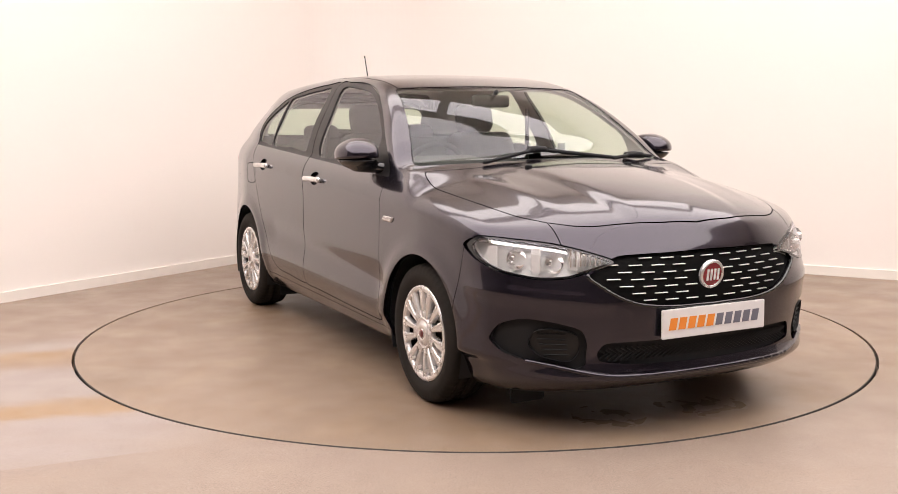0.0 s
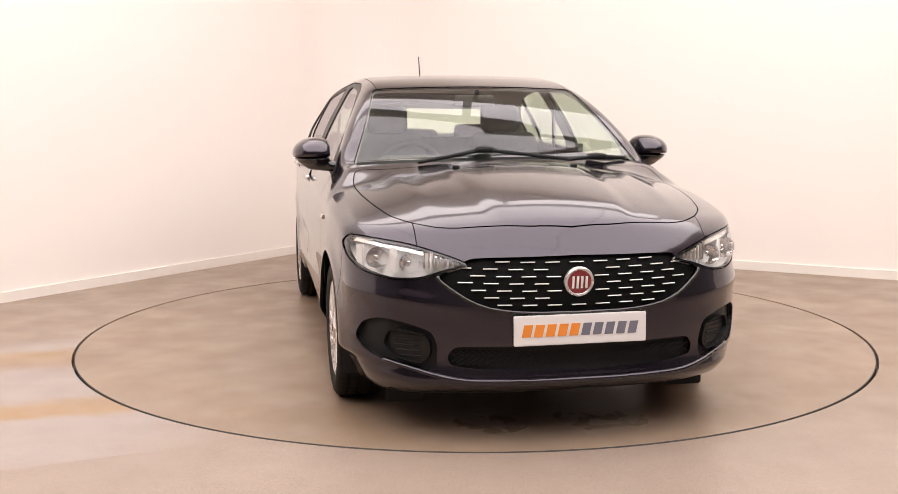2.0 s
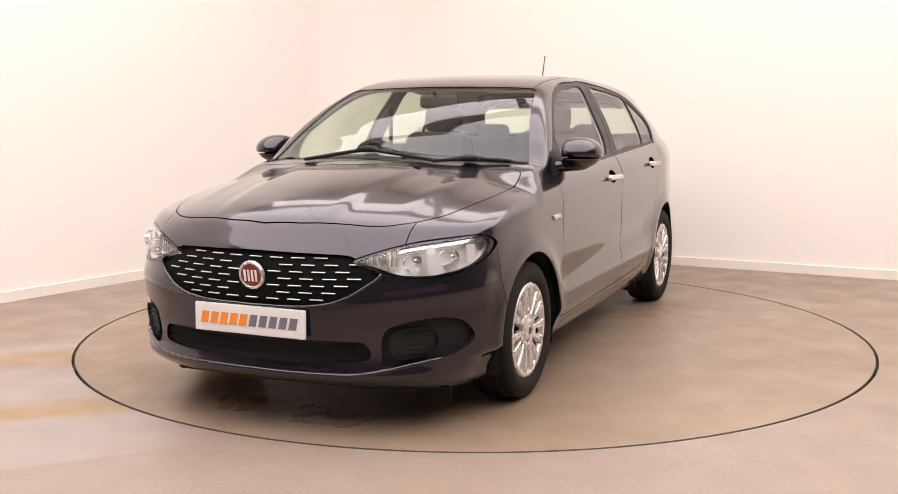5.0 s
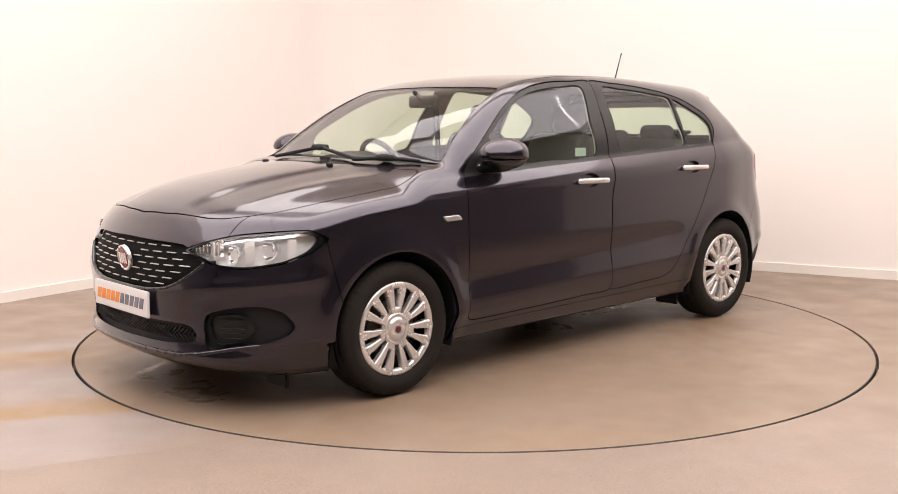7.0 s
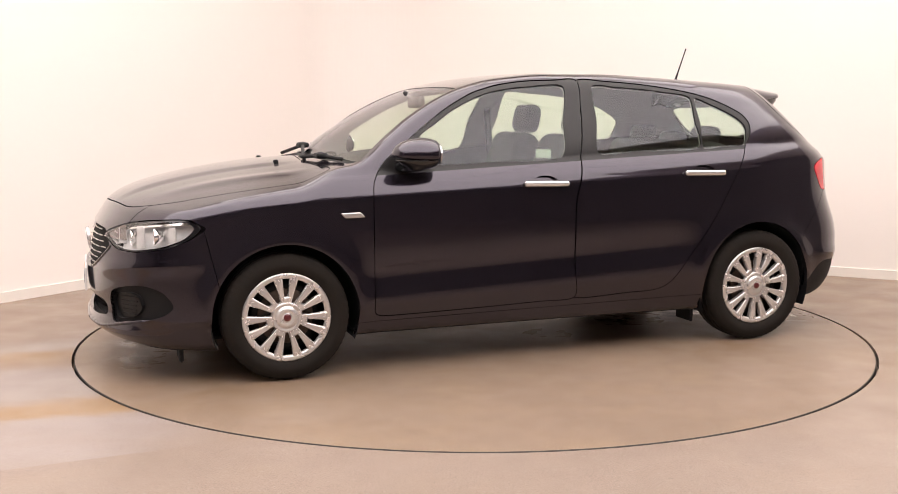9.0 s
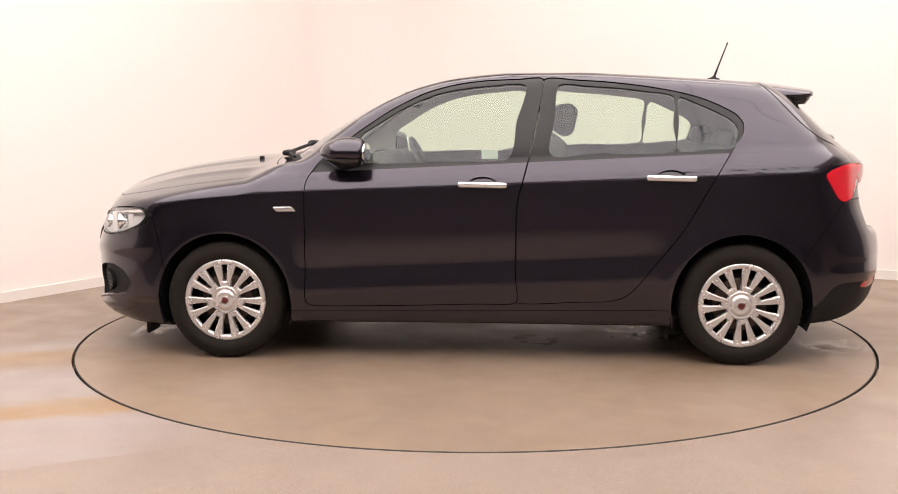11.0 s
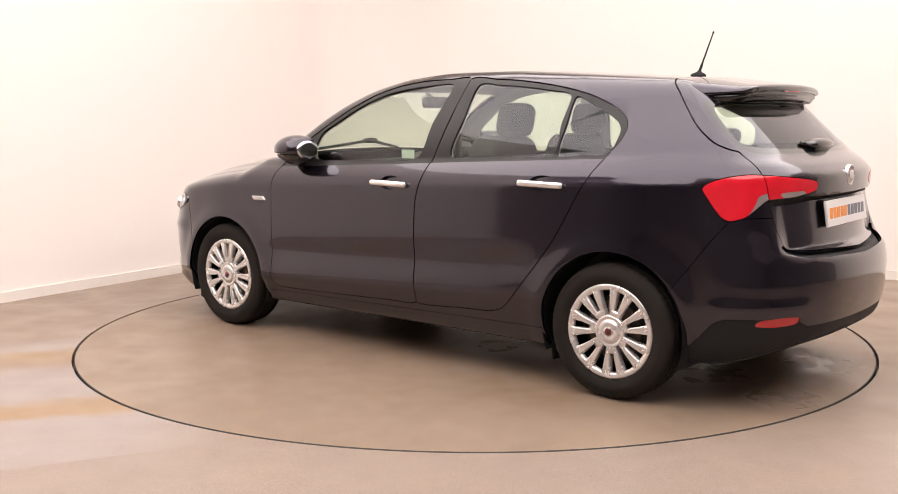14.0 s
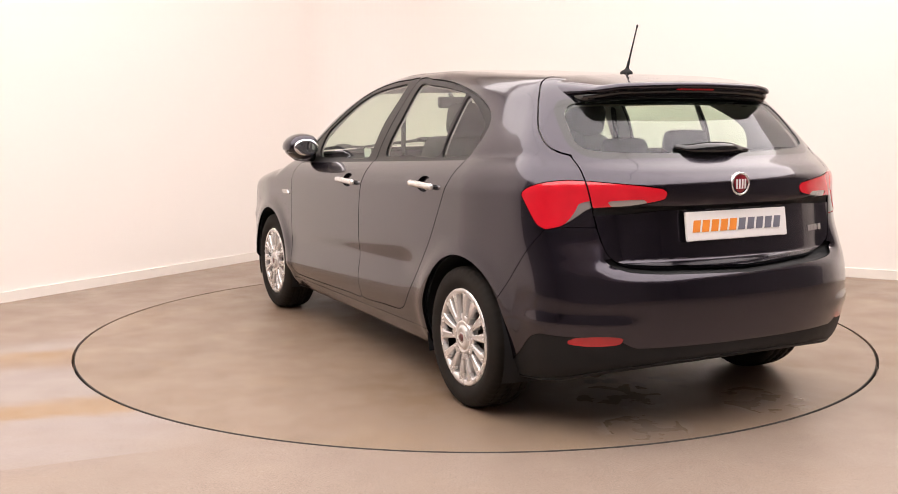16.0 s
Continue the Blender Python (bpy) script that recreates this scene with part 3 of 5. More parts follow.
# ---------------------------------------------------------------- inner shell: cabin lining behind the panels
v1, q1 = nets(body, (-2.34, -0.015, 0.06), (2.38, 0.97, 1.58), 0.030, flat=True)
lining = Skin(v1, q1)
keep = list(lining.f)
for edge in (arch_edge, screen_edge, cut_xz(PANE_F), cut_xz(PANE_R), cut_xz(PANE_Q), cut_rear(PANE_T, -1.45), cut_front(HEADLAMP)):
    _, keep = lining.split(keep, edge)
ceiling_faces, keep = lining.split(keep, lambda p: np.maximum(1.045 - 0.047 * p[:, 0] - p[:, 2], np.maximum(p[:, 0] - 0.95, -1.95 - p[:, 0])))
panel("cabin_lining", lining, keep, N, BLACK, car, "black lining inside the panels", both=True, sink=0.024, lip=0.0)
panel("headliner", lining, ceiling_faces, N, HEADLINE, car, "light grey headliner and pillar trim", both=True, sink=0.024, lip=0.0)


def side_y(x, z):
    """Half width of the skin at a point of its side."""
    lo, hi = np.full(np.shape(x), 0.3), np.full(np.shape(x), 1.2)
    for _ in range(40):
        mid = (lo + hi) / 2
        out = body(np.stack([x, mid, z], 1)) > 0
        lo, hi = np.where(out, lo, mid), np.where(out, mid, hi)
    return lo


def nose_x(y, z):
    lo, hi = np.full(np.shape(y), 1.3), np.full(np.shape(y), 2.6)
    for _ in range(40):
        mid = (lo + hi) / 2
        out = body(np.stack([mid, y, z], 1)) > 0
        lo, hi = np.where(out, lo, mid), np.where(out, mid, hi)
    return lo


def tail_x(y, z):
    lo, hi = np.full(np.shape(y), -2.6), np.full(np.shape(y), -1.0)
    for _ in range(40):
        mid = (lo + hi) / 2
        out = body(np.stack([mid, y, z], 1)) > 0
        lo, hi = np.where(out, mid, lo), np.where(out, hi, mid)
    return hi


def top_z(x, y):
    lo, hi = np.full(np.shape(x), 0.7), np.full(np.shape(x), 1.8)
    for _ in range(40):
        mid = (lo + hi) / 2
        out = body(np.stack([x, y, mid], 1)) > 0
        lo, hi = np.where(out, lo, mid), np.where(out, mid, hi)
    return lo


def one(fn, a, b):
    return float(fn(np.array([a]), np.array([b]))[0])


def lathe(profile, n, closed=False, wob=None):
    """A turned shape about the y axis; profile rows are (radius, y)."""
    v, f = [], []
    k = len(profile)
    for i in range(n):
        a = 2 * math.pi * i / n
        for j, (r, y) in enumerate(profile):
            r2 = r + (wob(i, j) if wob else 0)
            v.append((r2 * math.cos(a), y, r2 * math.sin(a)))
    for i in range(n):
        for j in range(k if closed else k - 1):
            f.append((i * k + j, i * k + (j + 1) % k, ((i + 1) % n) * k + (j + 1) % k, ((i + 1) % n) * k + j))
    return v, f


# ---------------------------------------------------------------- wheels
TYRE_R, TYRE_W = 0.310, 0.098
tyre_prof = [(0.196, -0.085), (0.205, -0.096), (0.245, -0.103), (0.283, -0.099), (0.300, -0.088), (0.306, -0.074), (0.308, -0.060),
             (0.308, -0.053), (0.301, -0.052), (0.301, -0.044), (0.309, -0.043), (0.310, -0.012), (0.303, -0.011), (0.303, -0.004), (0.310, -0.003),
             (0.310, 0.003), (0.303, 0.004), (0.303, 0.011), (0.310, 0.012), (0.309, 0.043), (0.301, 0.044), (0.301, 0.052), (0.308, 0.053),
             (0.308, 0.060), (0.306, 0.074), (0.300, 0.088), (0.283, 0.099), (0.268, 0.1005), (0.264, 0.1025), (0.245, 0.1010), (0.226, 0.0955), (0.214, 0.0870), (0.205, 0.076), (0.196, 0.070)]
tv, tf = lathe(tyre_prof, 168, wob=lambda i, j: -0.0035 if i % 3 == 0 and (3 <= j <= 7 or 22 <= j <= 26 or 11 <= j <= 19) else 0.0)
tyre_me = mesh_of("tyre", tv, tf, RUBBER)
rim_prof = [(0.200, -0.088), (0.190, -0.080), (0.180, -0.05), (0.172, 0.03), (0.150, 0.035), (0.06, 0.038), (0.002, 0.040)]
rv, rf = lathe(rim_prof, 48)
rim_me = mesh_of("rim", rv, rf, BLACK)
dv, df = lathe([(0.045, 0.044), (0.13, 0.045), (0.135, 0.040), (0.135, 0.03)], 40)
disc_me = mesh_of("brake_disc", dv, df, RUST)


def cover_mesh():
    v, f = [], []

    def add(vv, ff):
        b = len(v)
        v.extend(vv)
        f.extend([tuple(i + b for i in q) for q in ff])
    add(*lathe([(0.182, 0.062), (0.183, 0.079), (0.190, 0.0845), (0.203, 0.0865), (0.2105, 0.083), (0.2125, 0.075), (0.2125, 0.060)], 84))
    add(*lathe([(0.002, 0.0905), (0.021, 0.0905), (0.023, 0.0885), (0.026, 0.0885), (0.029, 0.0915), (0.044, 0.0885), (0.050, 0.0830), (0.054, 0.0795), (0.059, 0.0800), (0.063, 0.0835), (0.070, 0.0825), (0.075, 0.0730), (0.076, 0.0580)], 60))
    for k in range(7):
        c, q = math.cos(2 * math.pi * (k + 0.5) / 7), math.sin(2 * math.pi * (k + 0.5) / 7)
        ridge = [(0.030, -0.0035, 0.0900), (0.030, 0.0035, 0.0900), (0.050, 0.0060, 0.0840), (0.050, -0.0010, 0.0840), (0.031, 0.0, 0.0930), (0.049, 0.0025, 0.0885)]
        add([(r * c - t_ * q, h_, r * q + t_ * c) for r, t_, h_ in ridge], [(0, 4, 5, 3), (1, 2, 5, 4), (0, 1, 4), (3, 5, 2)])
    return mesh_of("wheel_cover", v, f, SILVER)


cover_me = cover_mesh()


def spoke_mesh():
    """One arm: ridged, wider towards the rim, with its sides turned down."""
    rows = []
    for r, w, top in ((0.066, 0.0095, 0.0805), (0.090, 0.0108, 0.0830), (0.108, 0.0124, 0.0850), (0.135, 0.0150, 0.0868), (0.160, 0.0178, 0.0872), (0.180, 0.0205, 0.0866), (0.192, 0.0260, 0.0855)):
        for u, d in ((-1.0, -0.030), (-1.0, -0.006), (-0.85, -0.0015), (-0.40, 0.0), (0.0, -0.0040), (0.40, 0.0), (0.85, -0.0015), (1.0, -0.006), (1.0, -0.030)):
            rows.append((r, top + d, u * w))
    ff = [(i * 9 + j, i * 9 + j + 1, (i + 1) * 9 + j + 1, (i + 1) * 9 + j) for i in range(6) for j in range(8)]
    return mesh_of("spoke", rows, ff, SILVER)


def web_mesh():
    """The bridge that joins two neighbouring arms next to the hub."""
    rows = []
    for r, top in ((0.070, 0.0815), (0.086, 0.0830), (0.098, 0.0835), (0.1015, 0.079), (0.1015, 0.058)):
        for u in (-1.0, -0.5, 0.0, 0.5, 1.0):
            rr = r - 0.006 * (1 - u * u) * (r > 0.1)
            a = u * 0.15
            rows.append((rr * math.cos(a), top, rr * math.sin(a)))
    ff = [(i * 5 + j, i * 5 + j + 1, (i + 1) * 5 + j + 1, (i + 1) * 5 + j) for i in range(4) for j in range(4)]
    return mesh_of("spoke_web", rows, ff, SILVER)


web_me = web_mesh()
spoke_me = spoke_mesh()
bv, bf = lathe([(0.001, 0.0935), (0.015, 0.0932), (0.0175, 0.0905)], 24)
cap_me = mesh_of("centre_badge", bv, bf, mat("cap_red", (0.10, 0.010, 0.013), rough=0.35, coat=0.3, var=0.3, scale=90))
WHEEL_Y = 0.775
for sx in (1, -1):
    for sy in (1, -1):
        hub = child("wheel", tyre_me.copy(), car, "black tyre with a silver multi-spoke wheel cover",
                    pose(sx * WHEEL_X - (0.003 if sx < 0 else 0), sy * WHEEL_Y, 0.309, 0, 9 * sx + 4 * sy, 0 if sy > 0 else 180))
        hub.data.name = "tyre"
        child("rim", rim_me, hub, "dark steel rim")
        child("brake_disc", disc_me, hub, "rusty brake disc")
        cov = child("wheel_cover", cover_me, hub, "silver plastic wheel cover", pose(0, 0.007, 0) @ Matrix.Diagonal((1.015, 1, 1.015, 1)))
        for k in range(7):
            child("spoke_web", web_me, hub, "", pose(0, 0, 0, 0, 360 * k / 7, 0) @ pose(0, 0.007, 0) @ Matrix.Diagonal((1.015, 1, 1.015, 1)))
        for k in range(14):
            child("spoke", spoke_me, hub, "", pose(0, 0, 0, 0, 360 * (k // 2) / 7 + (11.6 if k % 2 else -11.6), 0) @ pose(0, 0.007, 0) @ Matrix.Diagonal((1.015, 1, 1.015, 1)))
        child("centre_badge", cap_me, hub, "small dark red centre badge", pose(0, 0.007, 0))
        # arch liner
        v, f = [], []
        n = 40
        for i in range(n + 1):
            a = radians(-22 + 224 * i / n)
            for r, y in ((0.356, 0.862), (0.362, 0.80), (0.362, 0.50), (0.05, 0.49)):
                v.append((sx * WHEEL_X + r * math.cos(a), sy * y, 0.312 + r * math.sin(a)))
        for i in range(n):
            for j in range(3):
                f.append((i * 4 + j, i * 4 + j + 1, i * 4 + j + 5, i * 4 + j + 4))
        child("arch_liner", mesh_of("arch_liner", v, f, BLACK), car, "black plastic wheel arch liner")

# axle, exhaust and flaps under the floor
bm = bmesh.new()
bmesh.ops.create_cube(bm, size=1, matrix=Matrix.Translation((-1.30, 0, 0.25)) @ Matrix.Diagonal((0.10, 1.3, 0.09, 1)))
bmesh.ops.bevel(bm, geom=bm.edges[:], offset=0.03, segments=3, affect="EDGES")
part("rear_axle", bm, BLACK, car, "black rear axle beam", smooth=True)
solid("exhaust_silencer", lambda p: np.minimum(rbox(p, (-1.80, -0.25, 0.33), (0.14, 0.22, 0.06), 0.05), pill(p, (-1.6, -0.2, 0.30), (0.6, -0.05, 0.215), 0.024)),
      (-2.0, -0.65, 0.12), (0.7, 0.0, 0.36), 0.02, RUST, car, "dull steel exhaust silencer")
for sy in (1, -1):
    bm = bmesh.new()
    bmesh.ops.create_cube(bm, size=1, matrix=Matrix.Translation((1.80, sy * 0.62, 0.135)) @ Matrix.Diagonal((0.02, 0.16, 0.09, 1)))
    bmesh.ops.bevel(bm, geom=bm.edges[:], offset=0.006, segments=2, affect="EDGES")
    part("air_flap", bm, BLACK, car, "black rubber air flap ahead of the wheel")
    bm = bmesh.new()
    bmesh.ops.create_cube(bm, size=1, matrix=Matrix.Translation((-0.97, sy * 0.70, 0.155)) @ Matrix.Diagonal((0.014, 0.16, 0.09, 1)))
    bmesh.ops.bevel(bm, geom=bm.edges[:], offset=0.005, segments=2, affect="EDGES")
    part("air_flap", bm, BLACK, car, "black rubber air flap ahead of the wheel")

# ---------------------------------------------------------------- door mirrors, handles, repeaters
for flip in (False, True):
    s = -1 if flip else 1

    def shell(p):
        d = ellip(p, (0.655, 0.888, 1.074), (0.142, 0.114, 0.080))
        d = smax(d, 0.560 + 0.10 * (p[:, 1] - 0.9) - p[:, 0], 0.03)
        d = smax(d, 0.815 - p[:, 1], 0.03)
        return d
    m_ob = solid("door_mirror", lambda p: smax(shell(p), 1.052 - p[:, 2] + 0.05 * (p[:, 0] - 0.65), 0.008), (0.5, 0.77, 0.98), (0.83, 1.06, 1.19), 0.009, PAINT, car, "dark painted door mirror on a black foot", flip)
    solid("lower_shell", lambda p: smin(smax(shell(p) + 0.004, p[:, 2] - 1.052, 0.008), smax(pill(p, (0.73, 0.76, 1.000), (0.68, 0.90, 1.030), 0.040) , np.abs(p[:, 2] - 1.01) - 0.028, 0.02), 0.02),
          (0.5, 0.70, 0.94), (0.83, 1.06, 1.10), 0.009, GLOSSB, m_ob, "gloss black lower mirror shell and foot", flip)
    solid("mirror_glass", lambda p: smax(ellip(p, (0.655, 0.888, 1.074), (0.132, 0.104, 0.070)), smax(0.822 - p[:, 1], np.abs(p[:, 0] - 0.562 - 0.10 * (p[:, 1] - 0.9)) - 0.006, 0.004), 0.006), (0.53, 0.79, 0.99), (0.60, 1.02, 1.16), 0.005, MIRRORG, m_ob, "mirror glass", flip)
    for cx, cz, name in ((-0.022, 0.914, "door_handle"), (-0.960, 0.949, "door_handle")):
        y0 = one(side_y, cx - 0.1, cz)
        y1 = one(side_y, cx + 0.1, cz)
        solid(name, lambda p: smax(pill(p * np.array([1, 1, 0.85]), (cx - 0.112, y0 + 0.017, (cz - 0.002) * 0.85), (cx + 0.112, y1 + 0.017, (cz + 0.002) * 0.85), 0.0128),
                                   np.minimum(y0 + 0.008 - p[:, 1], np.abs(np.abs(p[:, 0] - cx) - 0.112) - 0.012), 0.006),
              (cx - 0.14, y0 - 0.03, cz - 0.03), (cx + 0.14, y1 + 0.06, cz + 0.03), 0.005, HANDLE, car, "bright chrome door handle", flip)
    y0 = one(side_y, 0.993, 0.788)
    solid("side_repeater", lambda p: rbox(p - np.outer(p[:, 2] - 0.788, [0.9, 0, 0]), (0.993, y0 + 0.001, 0.788), (0.052, 0.008, 0.0135), 0.007, 1.5), (0.91, y0 - 0.02, 0.76), (1.08, y0 + 0.02, 0.82), 0.004, CLEARL, car, "clear side repeater with a chrome edge", flip)
    # headlamp bowls
    for hy, hz, r in ((0.742, 0.706, 0.044), (0.628, 0.693, 0.042)):
        hx = one(nose_x, hy, hz) - 0.028
        v, f = lathe([(r, 0.0), (r * 0.97, -0.004), (r * 0.8, -0.022), (r * 0.5, -0.040), (0.016, -0.050), (0.016, -0.03), (0.010, -0.022), (0.001, -0.020)], 28)
        v = [(hx + q[1], s * hy + q[0], hz + q[2]) for q in v]
        child("reflector_bowl", mesh_of("reflector_bowl", v, f, REFLECTOR), HEAD[1 if flip else 0], "chrome reflector bowl")
    for dy in (0.560, 0.685, 0.800):
        zz = 0.700
        xx = one(nose_x, dy, zz) - 0.030
        bm = bmesh.new()
        bmesh.ops.create_cube(bm, size=1, matrix=Matrix.Translation((xx, s * dy, zz)) @ Matrix.Rotation(-0.6 * s, 4, "Z") @ Matrix.Diagonal((0.040, 0.010, 0.105 if dy > 0.6 else 0.075, 1)))
        bmesh.ops.bevel(bm, geom=bm.edges[:], offset=0.003, segments=2, affect="EDGES")
        part("lamp_divider", bm, LAMPGREY, HEAD[1 if flip else 0], "grey lamp divider")
    bm = bmesh.new()
    for k in range(7):
        yy = 0.475 + 0.017 * k
        zz = 0.698 + 0.02 * (k / 7)
        xx = one(nose_x, yy, zz) - 0.020
        bmesh.ops.create_cube(bm, size=1, matrix=Matrix.Translation((xx, s * yy, zz)) @ Matrix.Diagonal((0.02, 0.007, 0.025 + 0.008 * k, 1)))
    part("indicator_ribs", bm, REFLECTOR, HEAD[1 if flip else 0], "ribbed clear indicator")
    # ribs on the fog blanking panel
    for k in range(5):
        zz = 0.335 + 0.021 * k
        y0, y1 = 0.590 + 0.004 * k, 0.672 + 0.008 * min(k, 3)
        xa, xb = one(nose_x, y0, zz) - 0.019, one(nose_x, y1, zz) - 0.019
        bm = bmesh.new()
        ln = math.hypot(xb - xa, y1 - y0)
        bmesh.ops.create_cube(bm, size=1, matrix=Matrix.Diagonal((0.007, ln, 0.006, 1)))
        bmesh.ops.bevel(bm, geom=bm.edges[:], offset=0.002, segments=1, affect="EDGES")
        part("fog_rib", bm, BLACK, car, "", pose((xa + xb) / 2, s * (y0 + y1) / 2, zz, 0, 0, math.degrees(math.atan2(-(xb - xa), y1 - y0)) * s))

# fuel flap on the right flank
flap = outline([(-1.135, 0.835), (-1.285, 0.832), (-1.290, 0.945), (-1.140, 0.948)], fine=8)
mid_f = flap.mean(0)
rows = [mid_f + (flap - mid_f) * k for k in (1.0, 0.965)]
fv = [(q[0], -one(side_y, q[0], q[1]) - 0.0008, q[1]) for ring_ in rows for q in ring_]
m_ = len(flap)
child("fuel_flap_seam", mesh_of("fuel_flap_seam", fv, [(i, (i + 1) % m_, (i + 1) % m_ + m_, i + m_) for i in range(m_)], BLACK), car, "dark seam of the fuel flap")

# ---------------------------------------------------------------- grille dashes, lower mesh
bm = bmesh.new()
bmesh.ops.create_cube(bm, size=1, matrix=Matrix.Diagonal((0.010, 0.058, 0.0042, 1)))
bmesh.ops.bevel(bm, geom=bm.edges[:], offset=0.0018, segments=1, affect="EDGES")
dash_me = bpy.data.meshes.new("dash")
bm.to_mesh(dash_me)
bm.free()
dash_me.materials.append(mat("dash_silver", (0.62, 0.60, 0.57), rough=0.3, metal=0.7, var=0.05, scale=20))
for r in range(7):
    for k in range(-6, 7):
        y = (k + (0.5 if r % 2 else 0.0)) * 0.0965 + (0.0 if r % 2 else 0.0)
        z = 0.5435 + 0.0268 * r + 0.045 * y * y
        if abs(y) < 0.095 and 0.57 < z < 0.70:
            continue
        if inside(GRILLE, np.array([abs(y)]), np.array([z]))[0] > -0.012 or inside(GRILLE, np.array([abs(y) + 0.03]), np.array([z]))[0] > -0.004:
            continue
        x = one(nose_x, abs(y), z)
        x2 = one(nose_x, abs(y) + 0.01, z)
        child("dash", dash_me, grille_ob, "", pose(x - 0.012, y, z, 0, 0, math.degrees(math.atan2(x - x2, 0.01)) * (1 if y > 0 else -1)))
bm = bmesh.new()
for k in range(-22, 23):
    for lean in (1, -1):
        y = k * 0.024
        if abs(y) > 0.46:
            continue
        x = one(nose_x, abs(y), 0.335) - 0.022
        bmesh.ops.create_cube(bm, size=1, matrix=Matrix.Translation((x, y, 0.338)) @ Matrix.Rotation(lean * 1.05, 4, "X") @ Matrix.Diagonal((0.008, 0.005, 0.105 if abs(y) < 0.42 else 0.07, 1)))
part("grille_mesh", bm, BLACK, lower_ob, "fine black diamond mesh")


# painted blade along the lower bumper and rim below the grille
def blade(p):
    y = np.abs(p[:, 1])
    zl = 0.252 + 0.060 * step(0.40, 0.80, y)
    return smax(smax(body(p) - 0.009, np.abs(p[:, 2] - zl) - 0.010, 0.012), np.maximum(1.90 - p[:, 0], y - 0.74), 0.02)


solid("bumper_blade", blade, (1.66, -0.92, 0.20), (2.30, 0.92, 0.42), 0.011, PAINT, car, "dark painted blade along the lower bumper")


def rim(p):
    e = inside(GRILLE, np.abs(p[:, 1]), p[:, 2])
    return smax(smax(body(p) - 0.006, np.abs(e - 0.004) - 0.007, 0.006), np.maximum(1.8 - p[:, 0], p[:, 2] - 0.66), 0.01)


solid("grille_rim", rim, (1.80, -0.58, 0.48), (2.28, 0.58, 0.70), 0.009, GLOSSB, grille_ob, "gloss black rim below the grille")

# ---------------------------------------------------------------- plates and badges
def plate(name, x, z, tilt, turn, label):
    """A show plate with rows of bars in orange and grey."""
    bm = bmesh.new()
    bmesh.ops.create_cube(bm, size=1, matrix=Matrix.Diagonal((0.012, 0.530, 0.116, 1)))
    bmesh.ops.bevel(bm, geom=bm.edges[:], offset=0.003, segments=2, affect="EDGES")
    ob = part(name, bm, PLATE, car, label, pose(x, 0, z, 0, tilt, turn))
    return ob


def bar_mesh(name, h, w, lean, material):
    bm = bmesh.new()
    bmesh.ops.create_cube(bm, size=1, matrix=Matrix.Diagonal((0.003, w, h, 1)))
    for vert in bm.verts:
        vert.co.y += lean * vert.co.z
    me = bpy.data.meshes.new(name)
    bm.to_mesh(me)
    bm.free()
    me.materials.append(material)
    return me


def letters(ob):
    """Plain slanted bars, five orange and five grey, in place of a dealer's name."""
    for k in range(10):
        me = orange_me if k < 5 else grey_me
        y = -0.213 + 0.0470 * k
        child("bar", me, ob, "", pose(0.0065, y, 0.0, 0, 0, 0))


orange_me = bar_mesh("bar", 0.047, 0.035, 0.22, ORANGE)
grey_me = bar_mesh("bar", 0.047, 0.034, 0.22, GREYL)
fp = plate("front_plate", 2.2165, 0.452, -1.5, 0, "white front plate with orange and grey bars")
rp = plate("rear_plate", -2.0485, 0.828, -9.0, 180, "white rear plate with orange and grey bars")
letters(fp)
letters(rp)


def badge(x, z, r, tilt, turn):
    v, f = lathe([(r, -0.012), (r, 0.0), (r * 0.96, 0.005), (r * 0.86, 0.006), (r * 0.80, 0.002)], 48)
    ob = child("badge", mesh_of("badge", v, f, SILVER), car, "round badge with chrome ring and dark red field", pose(x, 0, z, 0, 0, 0) @ pose(0, 0, 0, 0, tilt, turn) @ pose(0, 0, 0, 0, 0, -90))
    v, f = lathe([(r * 0.81, 0.002), (r * 0.5, 0.004), (0.0005, 0.0045)], 40)
    child("field", mesh_of("field", v, f, BADGE), ob, "dark red field")
    me = bar_mesh("bar", r * 0.80, r * 0.15, 0.0, LAMPGREY)
    for k in range(4):
        child("bar", me, ob, "", pose((k - 1.5) * r * 0.30, 0.006, 0, 0, 0, 90))
    return ob


badge(2.196, 0.631, 0.059, 8, 0)
badge(-2.060, 0.990, 0.048, 0, 180)
small = bar_mesh("model_bar", 0.026, 0.019, -0.15, HANDLE)
for k in range(4):
    y = -0.462 - 0.027 * k
    child("model_bar", small, tailgate, "", pose(one(tail_x, abs(y), 0.782) - 0.002, y, 0.782, 0, 0, 190))

